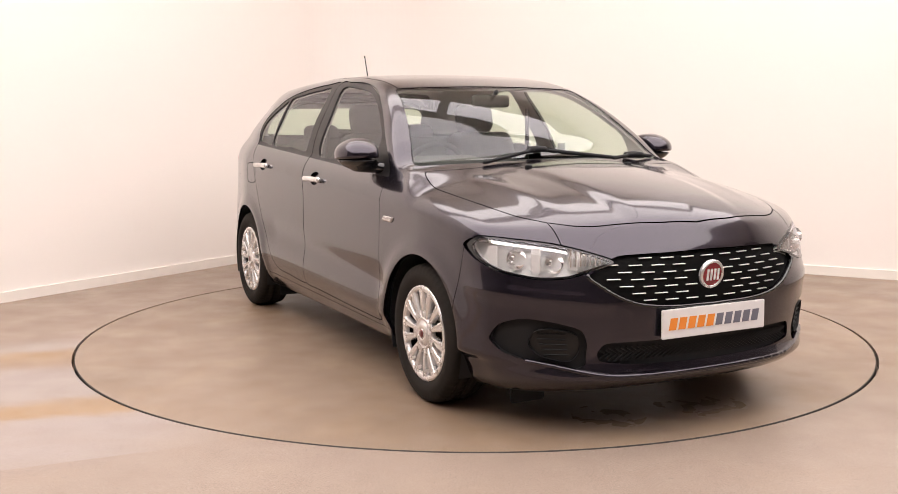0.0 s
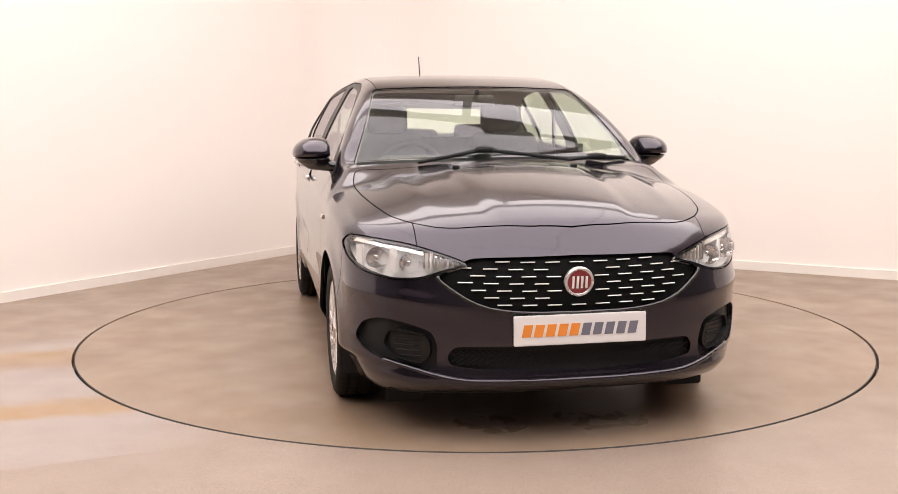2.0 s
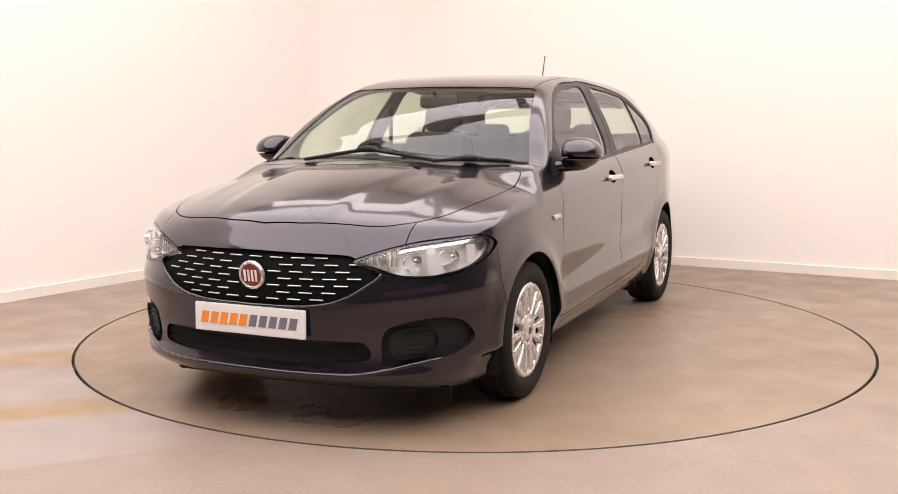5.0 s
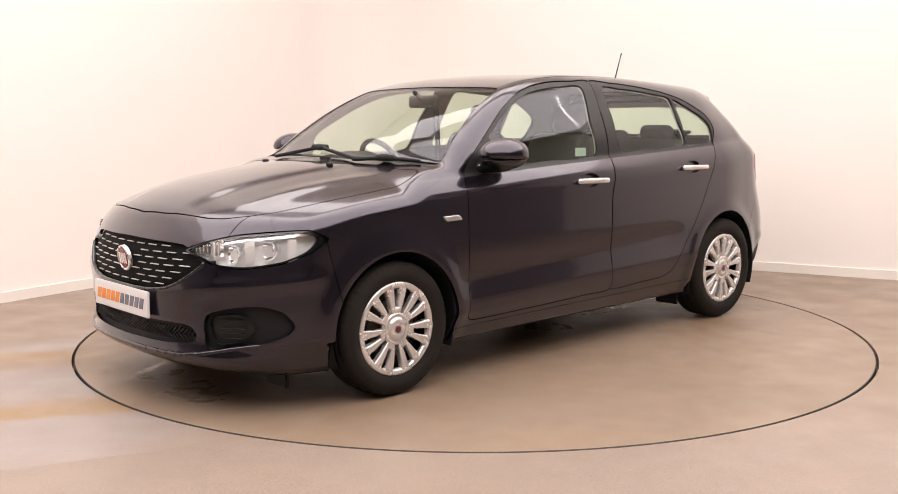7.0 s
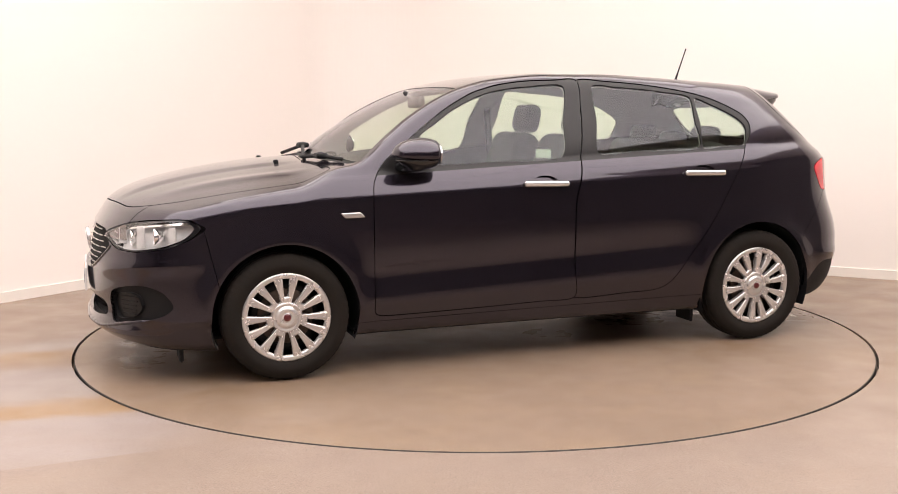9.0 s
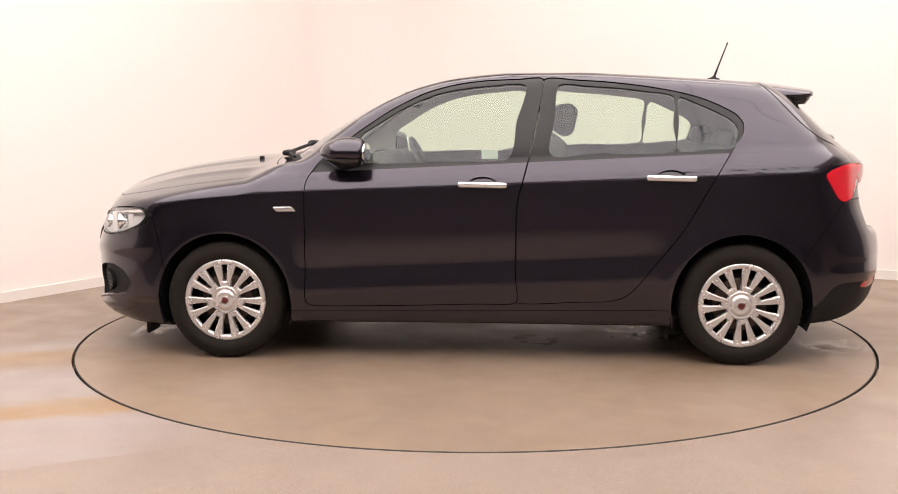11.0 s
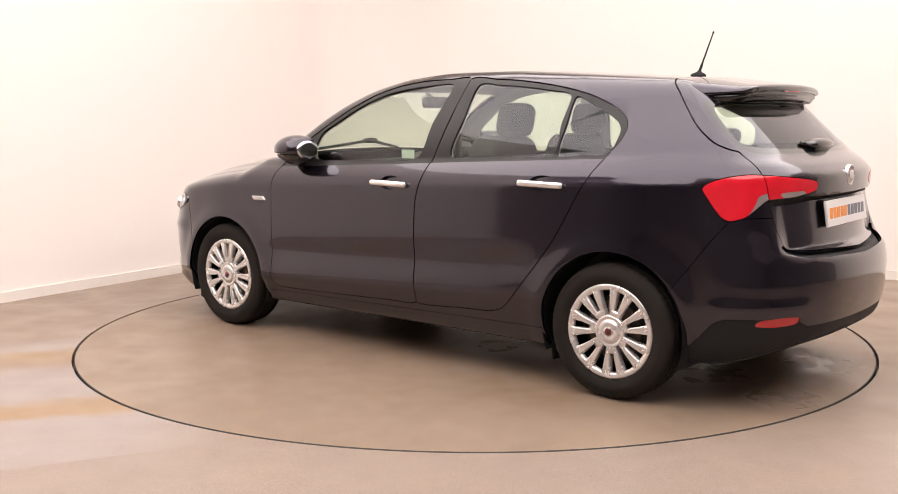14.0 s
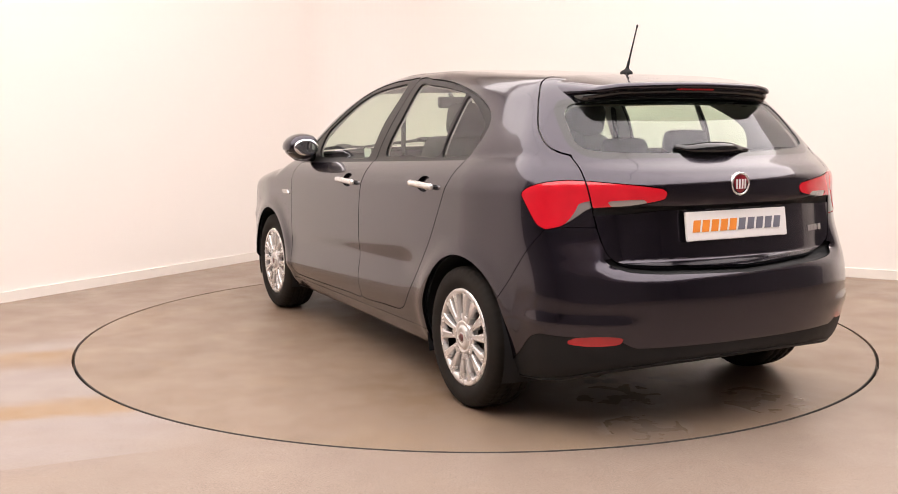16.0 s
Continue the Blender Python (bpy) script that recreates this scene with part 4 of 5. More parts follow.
# ---------------------------------------------------------------- spoiler, aerial, wipers, washer jets
def spoiler(p):
    x, y, z = p[:, 0], np.abs(p[:, 1]), p[:, 2]
    top = roof(x, y) - 0.30 * np.maximum(y - 0.36, 0) ** 1.5 - 0.05 * y * y * step(-1.45, -1.75, x)
    d = smax(z - top - 0.005, top - 0.026 - (0.12 + 0.16 * step(0.42, 0.54, y)) * np.maximum(x + 1.72, 0) - z, 0.012)
    d = smax(d, smax(x + 1.445, -1.790 + 0.22 * y * y + 1.2 * np.maximum(y - 0.40, 0) ** 2 - x, 0.02), 0.018)
    return smax(d, y - 0.560 + 0.30 * np.maximum(-1.5 - x, 0), 0.06)


solid("roof_spoiler", spoiler, (-1.84, -0.62, 1.27), (-1.40, 0.62, 1.47), 0.010, PAINT, tailgate, "dark painted roof spoiler")
solid("spoiler_underside", lambda p: smax(smax(smin(spoiler(p + np.array([-0.016, 0, 0.018])), spoiler(p + np.array([-0.034, 0, 0.040])), 0.02), np.abs(p[:, 1]) - 0.515, 0.03), p[:, 0] + 1.52, 0.02), (-1.84, -0.60, 1.22), (-1.45, 0.60, 1.45), 0.010, GLOSSB, tailgate, "black spoiler underside")
bm = bmesh.new()
bmesh.ops.create_cube(bm, size=1, matrix=Matrix.Translation((-1.776, 0.0, 1.372)) @ Matrix.Diagonal((0.010, 0.20, 0.014, 1)))
bmesh.ops.bevel(bm, geom=bm.edges[:], offset=0.003, segments=2, affect="EDGES")
part("third_brake_light", bm, REDDARK, tailgate, "thin dark red third brake light")
ANT = solid("aerial", lambda p: smin(ellip(p, (-1.300, 0, 1.452), (0.042, 0.018, 0.018)), pill(p, (-1.302, 0, 1.462), (-1.318, 0, 1.505), 0.0065), 0.015), (-1.37, -0.03, 1.42), (-1.24, 0.03, 1.53), 0.005, BLACK, car, "short black rod aerial on the roof")
v, f = lathe([(0.0045, 0.0), (0.0036, 0.10), (0.0030, 0.165), (0.0045, 0.168), (0.0045, 0.178), (0.0005, 0.182)], 10)
child("rod", mesh_of("rod", v, f, BLACK), ANT, "", Matrix.Translation((-1.314, 0, 1.495)) @ Matrix.Rotation(radians(-20), 4, "Y") @ Matrix.Rotation(radians(90), 4, "X"))
solid("rear_wiper", lambda p: smin(ellip(p, (one(tail_x, 0.0, 1.125) - 0.012, 0.03, 1.125), (0.035, 0.15, 0.030)), pill(p, (one(tail_x, 0.2, 1.14) - 0.012, 0.20, 1.135), (one(tail_x, 0.16, 1.13) - 0.012, -0.16, 1.115), 0.010), 0.02),
      (-2.02, -0.25, 1.07), (-1.80, 0.28, 1.19), 0.009, GLOSSB, tailgate, "black rear wiper")


def on_screen(x, y, up):
    return (x, y, one(top_z, x, abs(y)) + up)


for a, mid, b, name in (((1.095, -0.43, 0.014), (1.035, -0.10, 0.030), (1.115, 0.31, 0.016), "wiper"), ((1.120, 0.30, 0.014), (1.055, 0.470, 0.026), (0.985, 0.640, 0.014), "wiper")):
    pa, pm, pb = on_screen(*a), on_screen(*mid), on_screen(*b)
    pc = on_screen(mid[0] + 0.09, mid[1] + 0.16, 0.02)
    lo = [min(q[i] for q in (pa, pb, pm)) - 0.05 for i in range(3)]
    hi = [max(q[i] for q in (pa, pb, pm)) + 0.06 for i in range(3)]
    solid(name, lambda p: smin(smin(smin(pill(p, pa, pm, 0.0095), pill(p, pm, pb, 0.0095), 0.01), ellip(p, pm, (0.02, 0.02, 0.016)), 0.012), rbox(p, pm, (0.03, 0.045, 0.014), 0.01), 0.01), lo, hi, 0.008, BLACK, car, "black windscreen wiper")
for y in (-0.285, 0.285):
    x = 1.255
    solid("washer_jet", lambda p: rbox(p, (x, y, one(top_z, x, abs(y)) + 0.004), (0.012, 0.016, 0.008), 0.005), (x - 0.03, y - 0.03, 0.98), (x + 0.03, y + 0.03, 1.06), 0.004, BLACK, car, "small black washer jet")

# ---------------------------------------------------------------- cabin
for sy in (1, -1):
    seat = solid("front_seat", lambda p: rbox(p, (0.02, sy * 0.36, 0.50), (0.27, 0.24, 0.10), 0.07, 6), (-0.35, sy * 0.36 - 0.3, 0.36), (0.4, sy * 0.36 + 0.3, 0.66), 0.025, FABRIC, car, "dark grey cloth front seat")
    solid("backrest", lambda p: smax(rbox(p, (-0.30, sy * 0.36, 0.83), (0.085, 0.245 , 0.33), 0.07, -17), np.abs(p[:, 1] - sy * 0.36) - 0.245 + 0.22 * np.maximum(p[:, 2] - 0.95, 0), 0.05), (-0.62, sy * 0.36 - 0.3, 0.45), (-0.05, sy * 0.36 + 0.3, 1.2), 0.022, FABRIC, seat, "")
    solid("headrest", lambda p: rbox(p, (-0.452, sy * 0.36, 1.235), (0.055, 0.125, 0.088), 0.05, -12), (-0.56, sy * 0.36 - 0.15, 1.12), (-0.35, sy * 0.36 + 0.15, 1.35), 0.018, FABRIC, seat, "")
bench = solid("rear_bench", lambda p: rbox(p, (-0.84, 0, 0.50), (0.26, 0.62, 0.11), 0.07, 5), (-1.15, -0.7, 0.36), (-0.5, 0.7, 0.66), 0.03, FABRIC, car, "dark grey cloth rear bench")
solid("backrest", lambda p: rbox(p, (-1.17, 0, 0.80), (0.085, 0.62, 0.31), 0.06, -19), (-1.45, -0.7, 0.42), (-0.95, 0.7, 1.17), 0.03, FABRIC, bench)
for y in (-0.36, 0.0, 0.36):
    solid("headrest", lambda p: rbox(p, (-1.295, y, 1.135 if y else 1.10), (0.045, 0.12, 0.055), 0.04, -14), (-1.38, y - 0.15, 1.03), (-1.2, y + 0.15, 1.22), 0.018, FABRIC, bench)
solid("dashboard", lambda p: smin(smax(rbox(p, (0.80, 0, 0.84), (0.27, 0.72, 0.15), 0.07, 4), -p[:, 0] + 0.55, 0.05), rbox(p, (0.62, -0.36, 0.985), (0.13, 0.20, 0.055), 0.05, 10), 0.06), (0.45, -0.78, 0.62), (1.12, 0.78, 1.09), 0.025, TRIM, car, "dark grey dashboard")
v, f = [], []
for i in range(40):
    for j in range(10):
        a, b = 2 * math.pi * i / 40, 2 * math.pi * j / 10
        v.append(((0.175 + 0.015 * math.cos(b)) * math.cos(a), (0.175 + 0.015 * math.cos(b)) * math.sin(a), 0.015 * math.sin(b)))
        f.append((i * 10 + j, ((i + 1) % 40) * 10 + j, ((i + 1) % 40) * 10 + (j + 1) % 10, i * 10 + (j + 1) % 10))
wheel = child("steering_wheel", mesh_of("steering_wheel", v, f, BLACK), car, "black steering wheel", pose(0.40, -0.36, 0.955, 0, -64, 0))
v2, q2 = nets(lambda p: smin(ellip(p, (0, 0, -0.015), (0.06, 0.06, 0.03)), smin(rbox(p, (0, 0, -0.01), (0.02, 0.17, 0.012), 0.01), rbox(p, (-0.08, 0, -0.01), (0.09, 0.016, 0.012), 0.01), 0.01), 0.02), (-0.19, -0.19, -0.06), (0.19, 0.19, 0.04), 0.01)
child("spokes", mesh_of("spokes", v2, q2, BLACK), wheel)
solid("rear_view_mirror", lambda p: smin(rbox(p, (0.395, 0.0, 1.335), (0.02, 0.115, 0.034), 0.018), pill(p, (0.41, 0, 1.35), (0.46, 0, 1.385), 0.012), 0.01), (0.34, -0.14, 1.28), (0.50, 0.14, 1.41), 0.009, TRIM, car, "dark rear-view mirror")
bm = bmesh.new()
bmesh.ops.create_cube(bm, size=1, matrix=Matrix.Translation((-1.52, 0, 1.045)) @ Matrix.Diagonal((0.44, 1.16, 0.02, 1)))
part("parcel_shelf", bm, TRIM, car, "dark parcel shelf")
bm = bmesh.new()
bmesh.ops.create_cube(bm, size=1, matrix=Matrix.Translation((-0.055, one(side_y, -0.055, 1.062) - 0.028, 1.062)) @ Matrix.Diagonal((0.085, 0.004, 0.045, 1)))
part("sticker", bm, STICKER, car, "pale paper sticker in the window")
for sy in (1, -1):
    solid("seat_belt", lambda p: pill(p * np.array([0.35, 1, 1]), (-0.30 * 0.35, sy * 0.665, 1.30), (-0.36 * 0.35, sy * 0.70, 0.75), 0.008), (-0.42, sy * 0.68 - 0.06, 0.72), (-0.24, sy * 0.68 + 0.06, 1.33), 0.010, TRIM, car, "grey seat belt")
# ---------------------------------------------------------------- room
def floor_mat(name, streaks, spots=(), shine_patches=()):
    m = mat(name, (0.26, 0.195, 0.150), rough=0.40, spec=0.35)
    nt = m.node_tree
    b = nt.nodes["Principled BSDF"]
    tc = nt.nodes["Texture Coordinate"]

    def noise_at(scale, detail=6, vec=None, rough=0.55):
        n = nt.nodes.new("ShaderNodeTexNoise")
        n.inputs["Scale"].default_value = scale
        n.inputs["Detail"].default_value = detail
        n.inputs["Roughness"].default_value = rough
        nt.links.new(vec or tc.outputs["Object"], n.inputs["Vector"])
        return n.outputs["Fac"]

    def ranged(src, a, b_, c=0.0, d=1.0):
        r = nt.nodes.new("ShaderNodeMapRange")
        for key, val in (("From Min", a), ("From Max", b_), ("To Min", c), ("To Max", d)):
            r.inputs[key].default_value = val
        nt.links.new(src, r.inputs["Value"])
        return r.outputs["Result"]

    def blend(a, col, fac, kind="MIX"):
        x = nt.nodes.new("ShaderNodeMix")
        x.data_type = "RGBA"
        x.blend_type = kind
        if isinstance(a, tuple):
            x.inputs["A"].default_value = (*a, 1)
        else:
            nt.links.new(a, x.inputs["A"])
        x.inputs["B"].default_value = (*col, 1)
        nt.links.new(fac, x.inputs["Factor"])
        return x.outputs["Result"]

    def times(a, b_):
        x = nt.nodes.new("ShaderNodeMath")
        x.operation = "MULTIPLY"
        nt.links.new(a, x.inputs[0])
        nt.links.new(b_, x.inputs[1])
        return x.outputs[0]

    col = blend((0.262, 0.187, 0.134), (0.205, 0.142, 0.096), ranged(noise_at(0.9), 0.35, 0.70))
    col = blend(col, (0.285, 0.200, 0.128), ranged(noise_at(2.6, 8), 0.50, 0.66, 0, 0.6))
    col = blend(col, (0.17, 0.118, 0.085), ranged(noise_at(11, 10, None, 0.75), 0.48, 0.72, 0, 0.5))
    sep = nt.nodes.new("ShaderNodeSeparateXYZ")
    nt.links.new(tc.outputs["Object"], sep.inputs[0])
    smooth_at = []
    if streaks:
        mp = nt.nodes.new("ShaderNodeMapping")
        mp.inputs["Scale"].default_value = (0.45, 1.5, 1)
        nt.links.new(tc.outputs["Object"], mp.inputs["Vector"])
        # how far a point lies behind the slanting seam of the worn strip
        off = nt.nodes.new("ShaderNodeVectorMath")
        off.operation = "DOT_PRODUCT"
        off.inputs[1].default_value = (-0.416, 0.909, 0)
        nt.links.new(tc.outputs["Object"], off.inputs[0])
        behind = nt.nodes.new("ShaderNodeMath")
        behind.operation = "ADD"
        behind.inputs[1].default_value = 1.520
        nt.links.new(off.outputs["Value"], behind.inputs[0])
        wavy = nt.nodes.new("ShaderNodeMath")
        wavy.operation = "MULTIPLY_ADD"
        wavy.inputs[1].default_value = 0.55
        nt.links.new(noise_at(1.5, 9, mp.outputs["Vector"], 0.62), wavy.inputs[0])
        nt.links.new(behind.outputs[0], wavy.inputs[2])
        here = times(ranged(sep.outputs["X"], -0.70, -1.35), ranged(behind.outputs[0], -0.004, 0.004))
        bands = nt.nodes.new("ShaderNodeValToRGB")
        ramp = bands.color_ramp
        tones = ((0.0, (0.345, 0.288, 0.265)), (0.22, (0.350, 0.298, 0.280)), (0.26, (0.345, 0.215, 0.105)), (0.34, (0.335, 0.210, 0.105)), (0.39, (0.350, 0.300, 0.275)),
                 (0.56, (0.340, 0.285, 0.265)), (0.62, (0.300, 0.205, 0.140)), (0.70, (0.345, 0.220, 0.110)), (0.76, (0.360, 0.310, 0.290)), (0.86, (0.290, 0.212, 0.160)))
        while len(ramp.elements) < len(tones):
            ramp.elements.new(0.5)
        for el, (at_, tone) in zip(ramp.elements, tones):
            el.position = at_
            el.color = (*[0.90 * v_ for v_ in tone], 1)
        nt.links.new(ranged(wavy.outputs[0], 0.18, 2.95), bands.inputs[0])
        worn = nt.nodes.new("ShaderNodeMix")
        worn.data_type = "RGBA"
        nt.links.new(times(here, ranged(noise_at(2.4, 9, mp.outputs["Vector"], 0.68), 0.25, 0.55, 0.55, 1.0)), worn.inputs["Factor"])
        nt.links.new(col, worn.inputs["A"])
        nt.links.new(bands.outputs["Color"], worn.inputs["B"])
        front = times(ranged(behind.outputs[0], 0.004, -0.004), ranged(sep.outputs["Y"], -0.8, -2.2, 0, 0.60))
        col = blend(worn.outputs["Result"], (0.300, 0.240, 0.208), front)
        # dark specks and scuffs in front of the seam
        col = blend(col, (0.10, 0.078, 0.066), times(front, ranged(noise_at(42, 5, None, 0.7), 0.60, 0.68, 0, 0.9)))
        col = blend(col, (0.40, 0.33, 0.29), times(front, ranged(noise_at(55, 4), 0.60, 0.68, 0, 0.8)))
    # smoother patches; part of their shine is put into a paler colour
    for x, y, r in shine_patches:
        d = nt.nodes.new("ShaderNodeVectorMath")
        d.operation = "DISTANCE"
        d.inputs[1].default_value = (x, y, 0)
        nt.links.new(tc.outputs["Object"], d.inputs[0])
        shiny_here = times(ranged(d.outputs["Value"], r, r * 0.5), ranged(noise_at(9.0, 6, None, 0.5), 0.515, 0.535))
        painted_shine = nt.nodes.new("ShaderNodeMath")
        painted_shine.operation = "MULTIPLY"
        painted_shine.inputs[1].default_value = 0.25
        nt.links.new(shiny_here, painted_shine.inputs[0])
        col = blend(col, (0.46, 0.41, 0.37), painted_shine.outputs[0])
        smooth_at.append(shiny_here)
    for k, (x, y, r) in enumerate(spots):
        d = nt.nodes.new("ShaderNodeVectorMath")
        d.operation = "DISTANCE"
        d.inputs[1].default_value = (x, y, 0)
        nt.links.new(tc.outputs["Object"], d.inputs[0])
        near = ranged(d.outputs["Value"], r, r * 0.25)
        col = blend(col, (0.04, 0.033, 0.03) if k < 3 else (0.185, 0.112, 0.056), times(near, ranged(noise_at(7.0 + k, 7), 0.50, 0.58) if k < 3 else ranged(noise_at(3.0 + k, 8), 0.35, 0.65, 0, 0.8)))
    col = blend(col, (0.13, 0.10, 0.08), ranged(noise_at(150, 3), 0.48, 0.70, 0, 0.75))
    col = blend(col, (0.42, 0.36, 0.30), ranged(noise_at(190, 2), 0.50, 0.70, 0, 0.60))
    nt.links.new(col, b.inputs["Base Color"])
    gloss = ranged(noise_at(3.5, 7), 0.3, 0.7, 0.28, 0.46)
    for shiny_here in smooth_at:
        gloss = times(gloss, ranged(shiny_here, 0.0, 1.0, 1.0, 0.45))
    nt.links.new(gloss, b.inputs["Roughness"])
    bp = nt.nodes.new("ShaderNodeBump")
    bp.inputs["Strength"].default_value = 0.10
    bp.inputs["Distance"].default_value = 0.001
    nt.links.new(noise_at(220, 3), bp.inputs["Height"])
    nt.links.new(bp.outputs["Normal"], b.inputs["Normal"])
    return m


FLOORM = floor_mat("floor_vinyl", True)
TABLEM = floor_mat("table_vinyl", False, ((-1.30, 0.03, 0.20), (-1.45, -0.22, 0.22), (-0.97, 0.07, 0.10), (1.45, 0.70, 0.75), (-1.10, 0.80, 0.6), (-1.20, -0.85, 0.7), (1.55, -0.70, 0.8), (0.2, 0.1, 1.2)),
                   ((-1.04, 0.04, 0.30), (-1.58, 0.10, 0.25), (1.81, -0.32, 0.22), (1.85, 0.14, 0.25), (-2.01, 0.30, 0.22), (-1.93, -0.42, 0.25), (-0.36, 0.27, 0.2)))
WALL = mat("wall_white", (0.89, 0.835, 0.785), rough=0.8, var=0.01, scale=2)
SKIRT = mat("skirting_white", (0.84, 0.79, 0.73), rough=0.4)
CEIL = mat("ceiling_white", (0.8, 0.76, 0.7), rough=0.9)


def ring(n, r, z):
    return [(r * math.cos(2 * math.pi * i / n), r * math.sin(2 * math.pi * i / n), z) for i in range(n)]


n = 256
pts = ring(n, TABLE_R + 0.007, 0.0) + ring(n, 14.0, 0.0) + ring(n, TABLE_R + 0.007, -0.06) + ring(n, 0.01, -0.06)
faces = [(i, i + n, (i + 1) % n + n, (i + 1) % n) for i in range(n)]
faces += [(i, (i + 1) % n, (i + 1) % n + 2 * n, i + 2 * n) for i in range(n)]
faces += [(i + 2 * n, (i + 1) % n + 2 * n, (i + 1) % n + 3 * n, i + 3 * n) for i in range(n)]
tagged(new("floor", mesh_of("floor", pts, faces, FLOORM, False)), "taupe studio floor with grey and ochre streaks", "floor", kind="structure")
pts = [(0, 0, 0.0)] + ring(n, TABLE_R - 0.010, 0.0) + ring(n, TABLE_R - 0.006, -0.003) + ring(n, TABLE_R - 0.006, -0.05)
faces = [(0, 1 + i, 1 + (i + 1) % n) for i in range(n)]
faces += [(1 + i, 1 + n + i, 1 + n + (i + 1) % n, 1 + (i + 1) % n) for i in range(n)]
faces += [(1 + n + i, 1 + 2 * n + i, 1 + 2 * n + (i + 1) % n, 1 + n + (i + 1) % n) for i in range(n)]
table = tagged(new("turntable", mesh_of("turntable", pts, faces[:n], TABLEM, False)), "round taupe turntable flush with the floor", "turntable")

child("rim", mesh_of("rim", pts, faces[n:], mat("edge_steel", (0.03, 0.026, 0.023), rough=0.6, metal=0.2, var=0.3, scale=20), False), table, "dark steel edge of the turntable")

# plan of the walls: two long walls that meet in a rounded corner, closed behind the camera
CORNER, ROUND = Vector((-1.12, 4.02)), 0.8
DL, DR = Vector((-0.5427, -0.8399)).normalized(), Vector((0.8905, -0.4550)).normalized()


def wall_line():
    half = math.acos(DL.dot(DR)) / 2
    d = ROUND / math.tan(half)
    mid = CORNER + (DL + DR).normalized() * (ROUND / math.sin(half))
    a, b = CORNER + DL * d - mid, CORNER + DR * d - mid
    a0 = math.atan2(a.y, a.x)
    sweep = (math.atan2(b.y, b.x) - a0 + math.pi) % (2 * math.pi) - math.pi
    arc = [mid + Vector((math.cos(a0 + sweep * i / 24), math.sin(a0 + sweep * i / 24))) * ROUND for i in range(25)]
    return [CORNER + DL * 8.0] + arc + [CORNER + DR * 9.5]


def extrude_line(name, line, z0, z1, thick, material, label):
    """A wall of a given thickness that stands along a line, outwards of it."""
    k = len(line)
    nrm = []
    for i in range(k):
        e = (line[min(i + 1, k - 1)] - line[max(i - 1, 0)]).normalized()
        nrm.append(Vector((-e.y, e.x)))
    pts = []
    for z in (z0, z1):
        pts += [(p.x, p.y, z) for p in line] + [(p.x + m.x * thick, p.y + m.y * thick, z) for p, m in zip(line, nrm)]
    fs = []
    for i in range(k - 1):
        fs += [(i, i + 1, i + 1 + 2 * k, i + 2 * k)[::-1], (i + k, i + 1 + k, i + 1 + 3 * k, i + 3 * k),
               (i + 2 * k, i + 1 + 2 * k, i + 1 + 3 * k, i + 3 * k)[::-1], (i, i + 1, i + 1 + k, i + k)]
    me = mesh_of(name, pts, fs, material, False)
    return tagged(new(name, me), label, name.split("_")[0], kind="structure")


LINE = wall_line()
HIGH = 4.2
extrude_line("wall_studio", LINE, 0.0, HIGH, 0.15, WALL, "cream white studio wall with a rounded corner")
skirt_line = [p - Vector((0, 0)) for p in LINE]
extrude_line("baseboard", skirt_line, 0.0, 0.072, -0.014, SKIRT, "white skirting board along the studio wall")
E1, E2 = LINE[0], LINE[-1]
# unseen back wall, added; its grey darkens what the car doors mirror
extrude_line("wall_back", [E2, Vector((8.7, -9.5)), Vector((-8.7, -9.5)), E1], 0.0, HIGH, 0.15, mat("wall_dark", (0.160, 0.145, 0.150), rough=0.8), "unseen grey wall added to close the studio, toned for the car's reflections")
pts = [(-16, -16, HIGH), (18, -16, HIGH), (18, 8, HIGH), (-16, 8, HIGH)]
pts += [(x, y, z + 0.1) for x, y, z in pts]
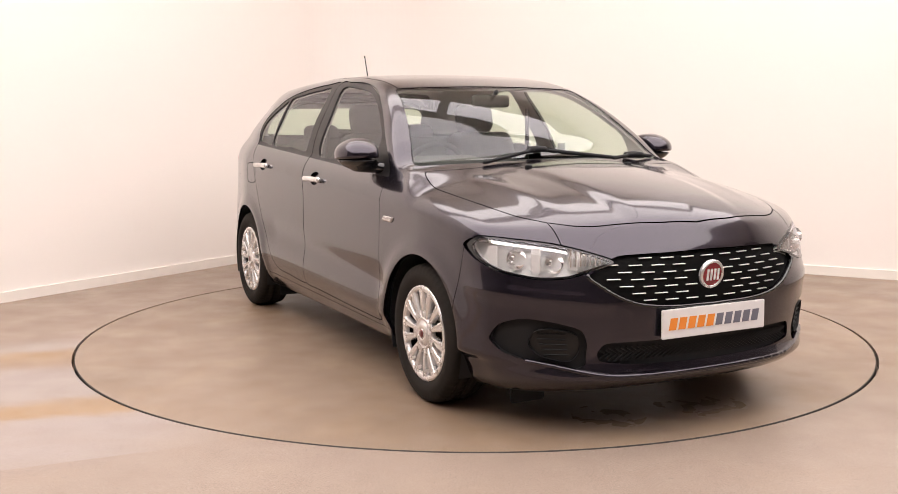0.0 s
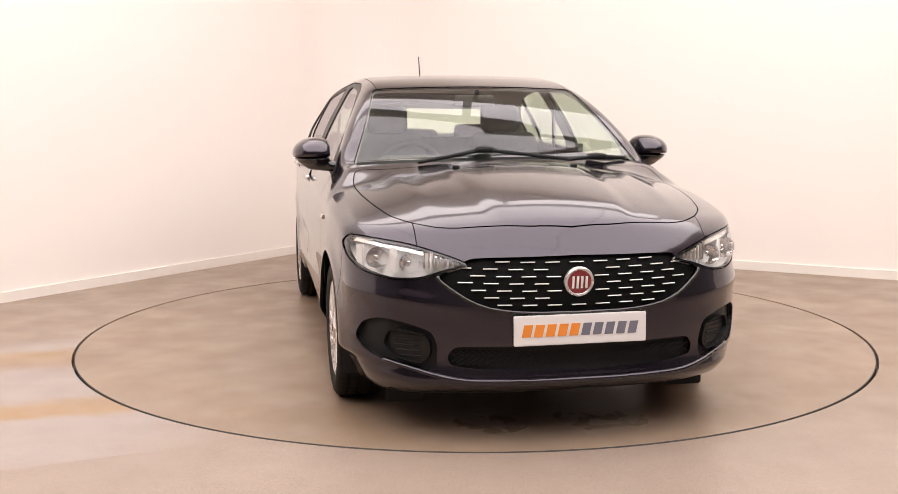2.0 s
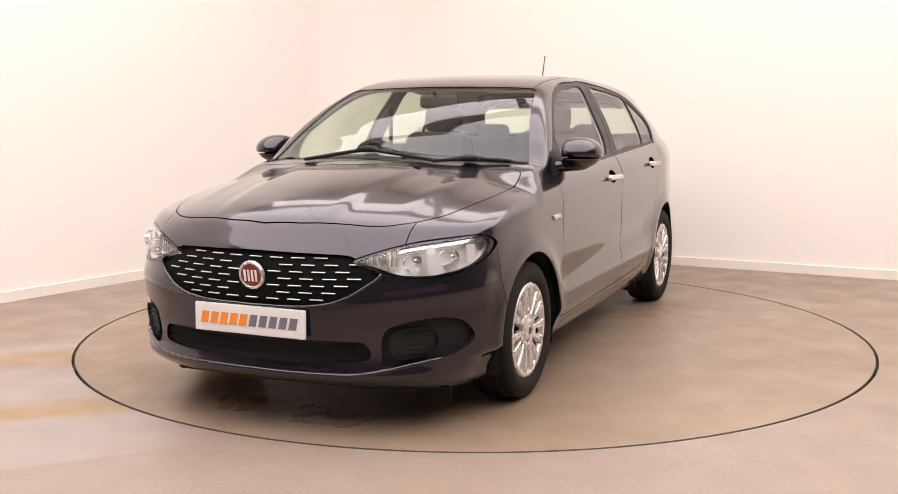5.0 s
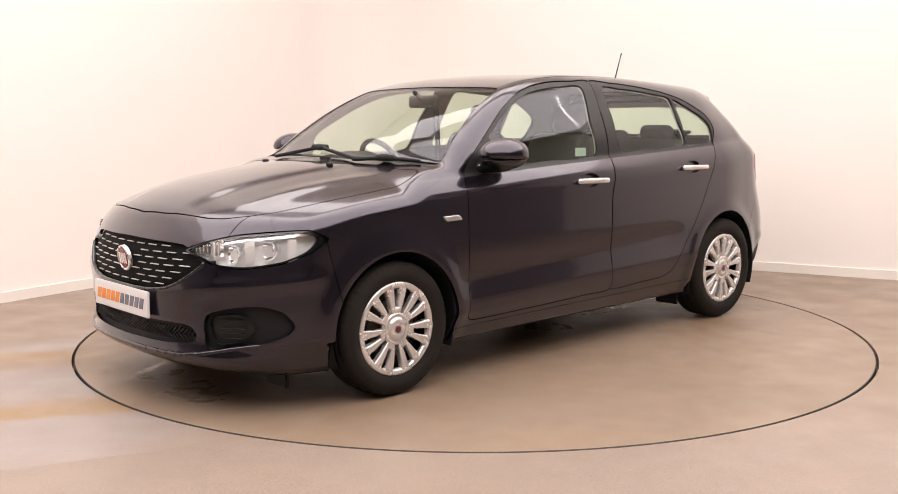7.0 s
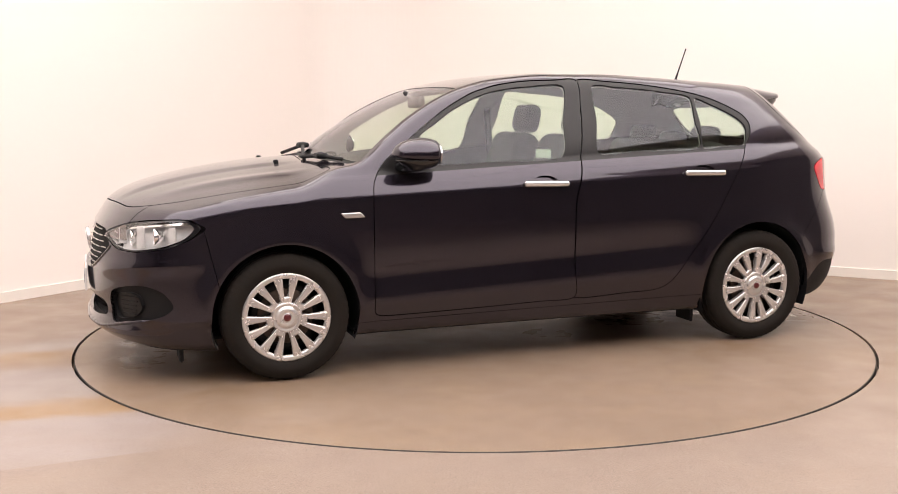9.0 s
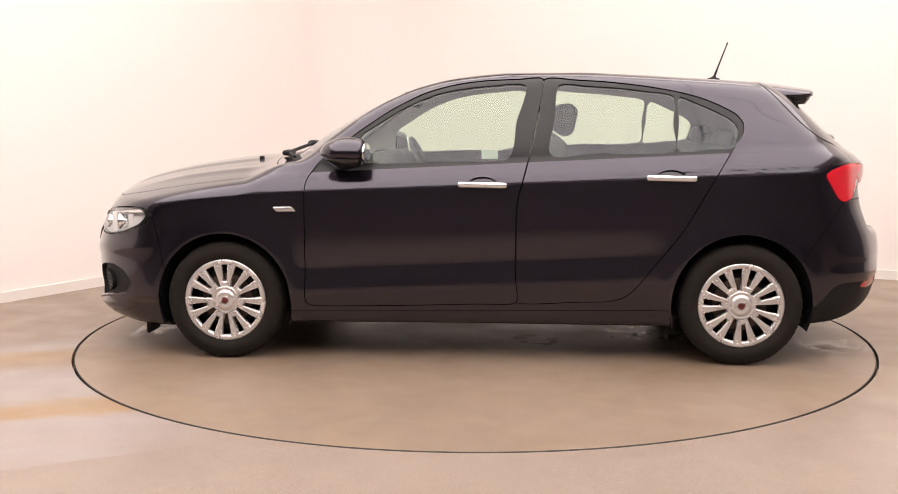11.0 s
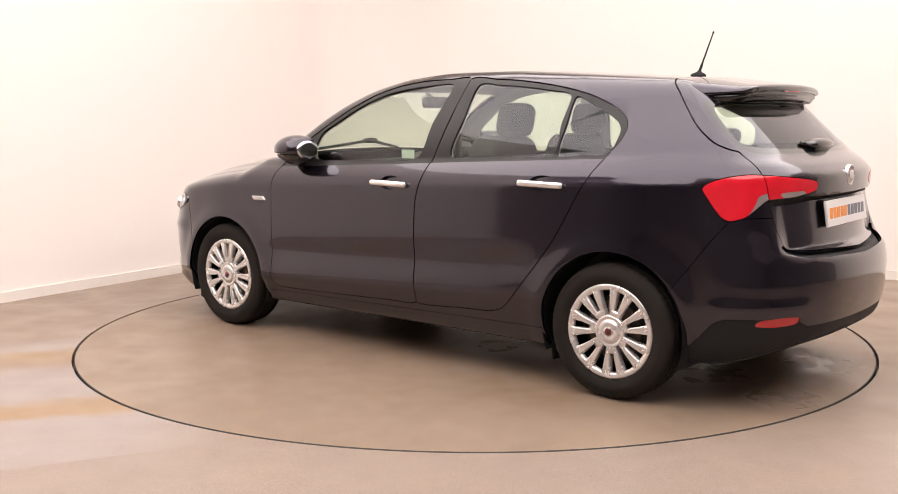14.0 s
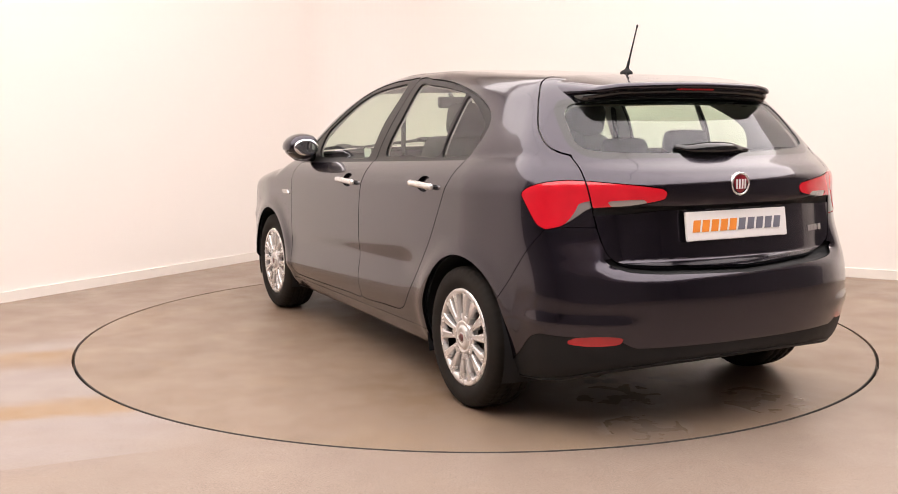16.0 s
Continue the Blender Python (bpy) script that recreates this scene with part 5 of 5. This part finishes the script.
tagged(new("ceiling", mesh_of("ceiling", pts, [(3, 2, 1, 0), (4, 5, 6, 7)], CEIL, False)), "plain white studio ceiling", "ceiling", kind="structure")

GLOW = mat("light_panel", (0.9, 0.9, 0.9), rough=0.5, emit=(1.0, 0.918, 0.900, LAMP))


def box_bm(sx, sy, sz, bevel=0.0, at=(0, 0, 0)):
    bm = bmesh.new()
    bmesh.ops.create_cube(bm, size=1.0, matrix=Matrix.Translation(at) @ Matrix.Diagonal((sx, sy, sz, 1)))
    if bevel:
        bmesh.ops.bevel(bm, geom=bm.edges[:], offset=bevel, segments=2, affect="EDGES")
    return bm


FRAMEM = mat("light_frame", (0.7, 0.7, 0.7), rough=0.4)
first = None
for lx in (-3.5, 0.0, 3.5):
    for ly in (-0.35, -2.75, -5.15):
        m = pose(lx, ly, HIGH - 0.06)
        if first is None:
            first = tagged(new("ceiling_light"), "large flat studio light panel on the ceiling", "ceiling light", group="ceiling lights")
            part("frame", box_bm(3.48, 2.38, 0.05, 0.01, (0, 0, 0.028)), FRAMEM, first)
            part("diffuser", box_bm(3.47, 2.37, 0.02, 0.004, (0, 0, -0.012)), GLOW, first, "glowing white diffuser")
            first.matrix_basis = m
        else:
            copy_thing(first, m)
for lx, ly in ((-1.15, 1.60), (1.55, 1.60), (4.25, 1.20)):
    strip = tagged(new("strip_light"), "long strip light on the ceiling before the studio wall", "strip light", group="strip lights")
    part("housing", box_bm(2.60, 0.80, 0.05, 0.01, (0, 0, 0.028)), FRAMEM, strip)
    part("diffuser", box_bm(2.59, 0.79, 0.02, 0.004, (0, 0, -0.012)), GLOW, strip, "glowing white diffuser")
    strip.matrix_basis = pose(lx, ly, HIGH - 0.06)


# ---------------------------------------------------------------- what turns
def motions():
    ox, oy = CAR_OFF
    rows_car, rows_table = [], []
    for t, a in TURN:
        s, c = math.sin(radians(a)), math.cos(radians(a))
        rows_car.append((t, pose(c * ox - s * oy, s * ox + c * oy, 0, 0, 0, a)))
        rows_table.append((t, pose(0, 0, 0, 0, 0, a)))
    walk(car, rows_car)
    walk(table, rows_table)


motions()
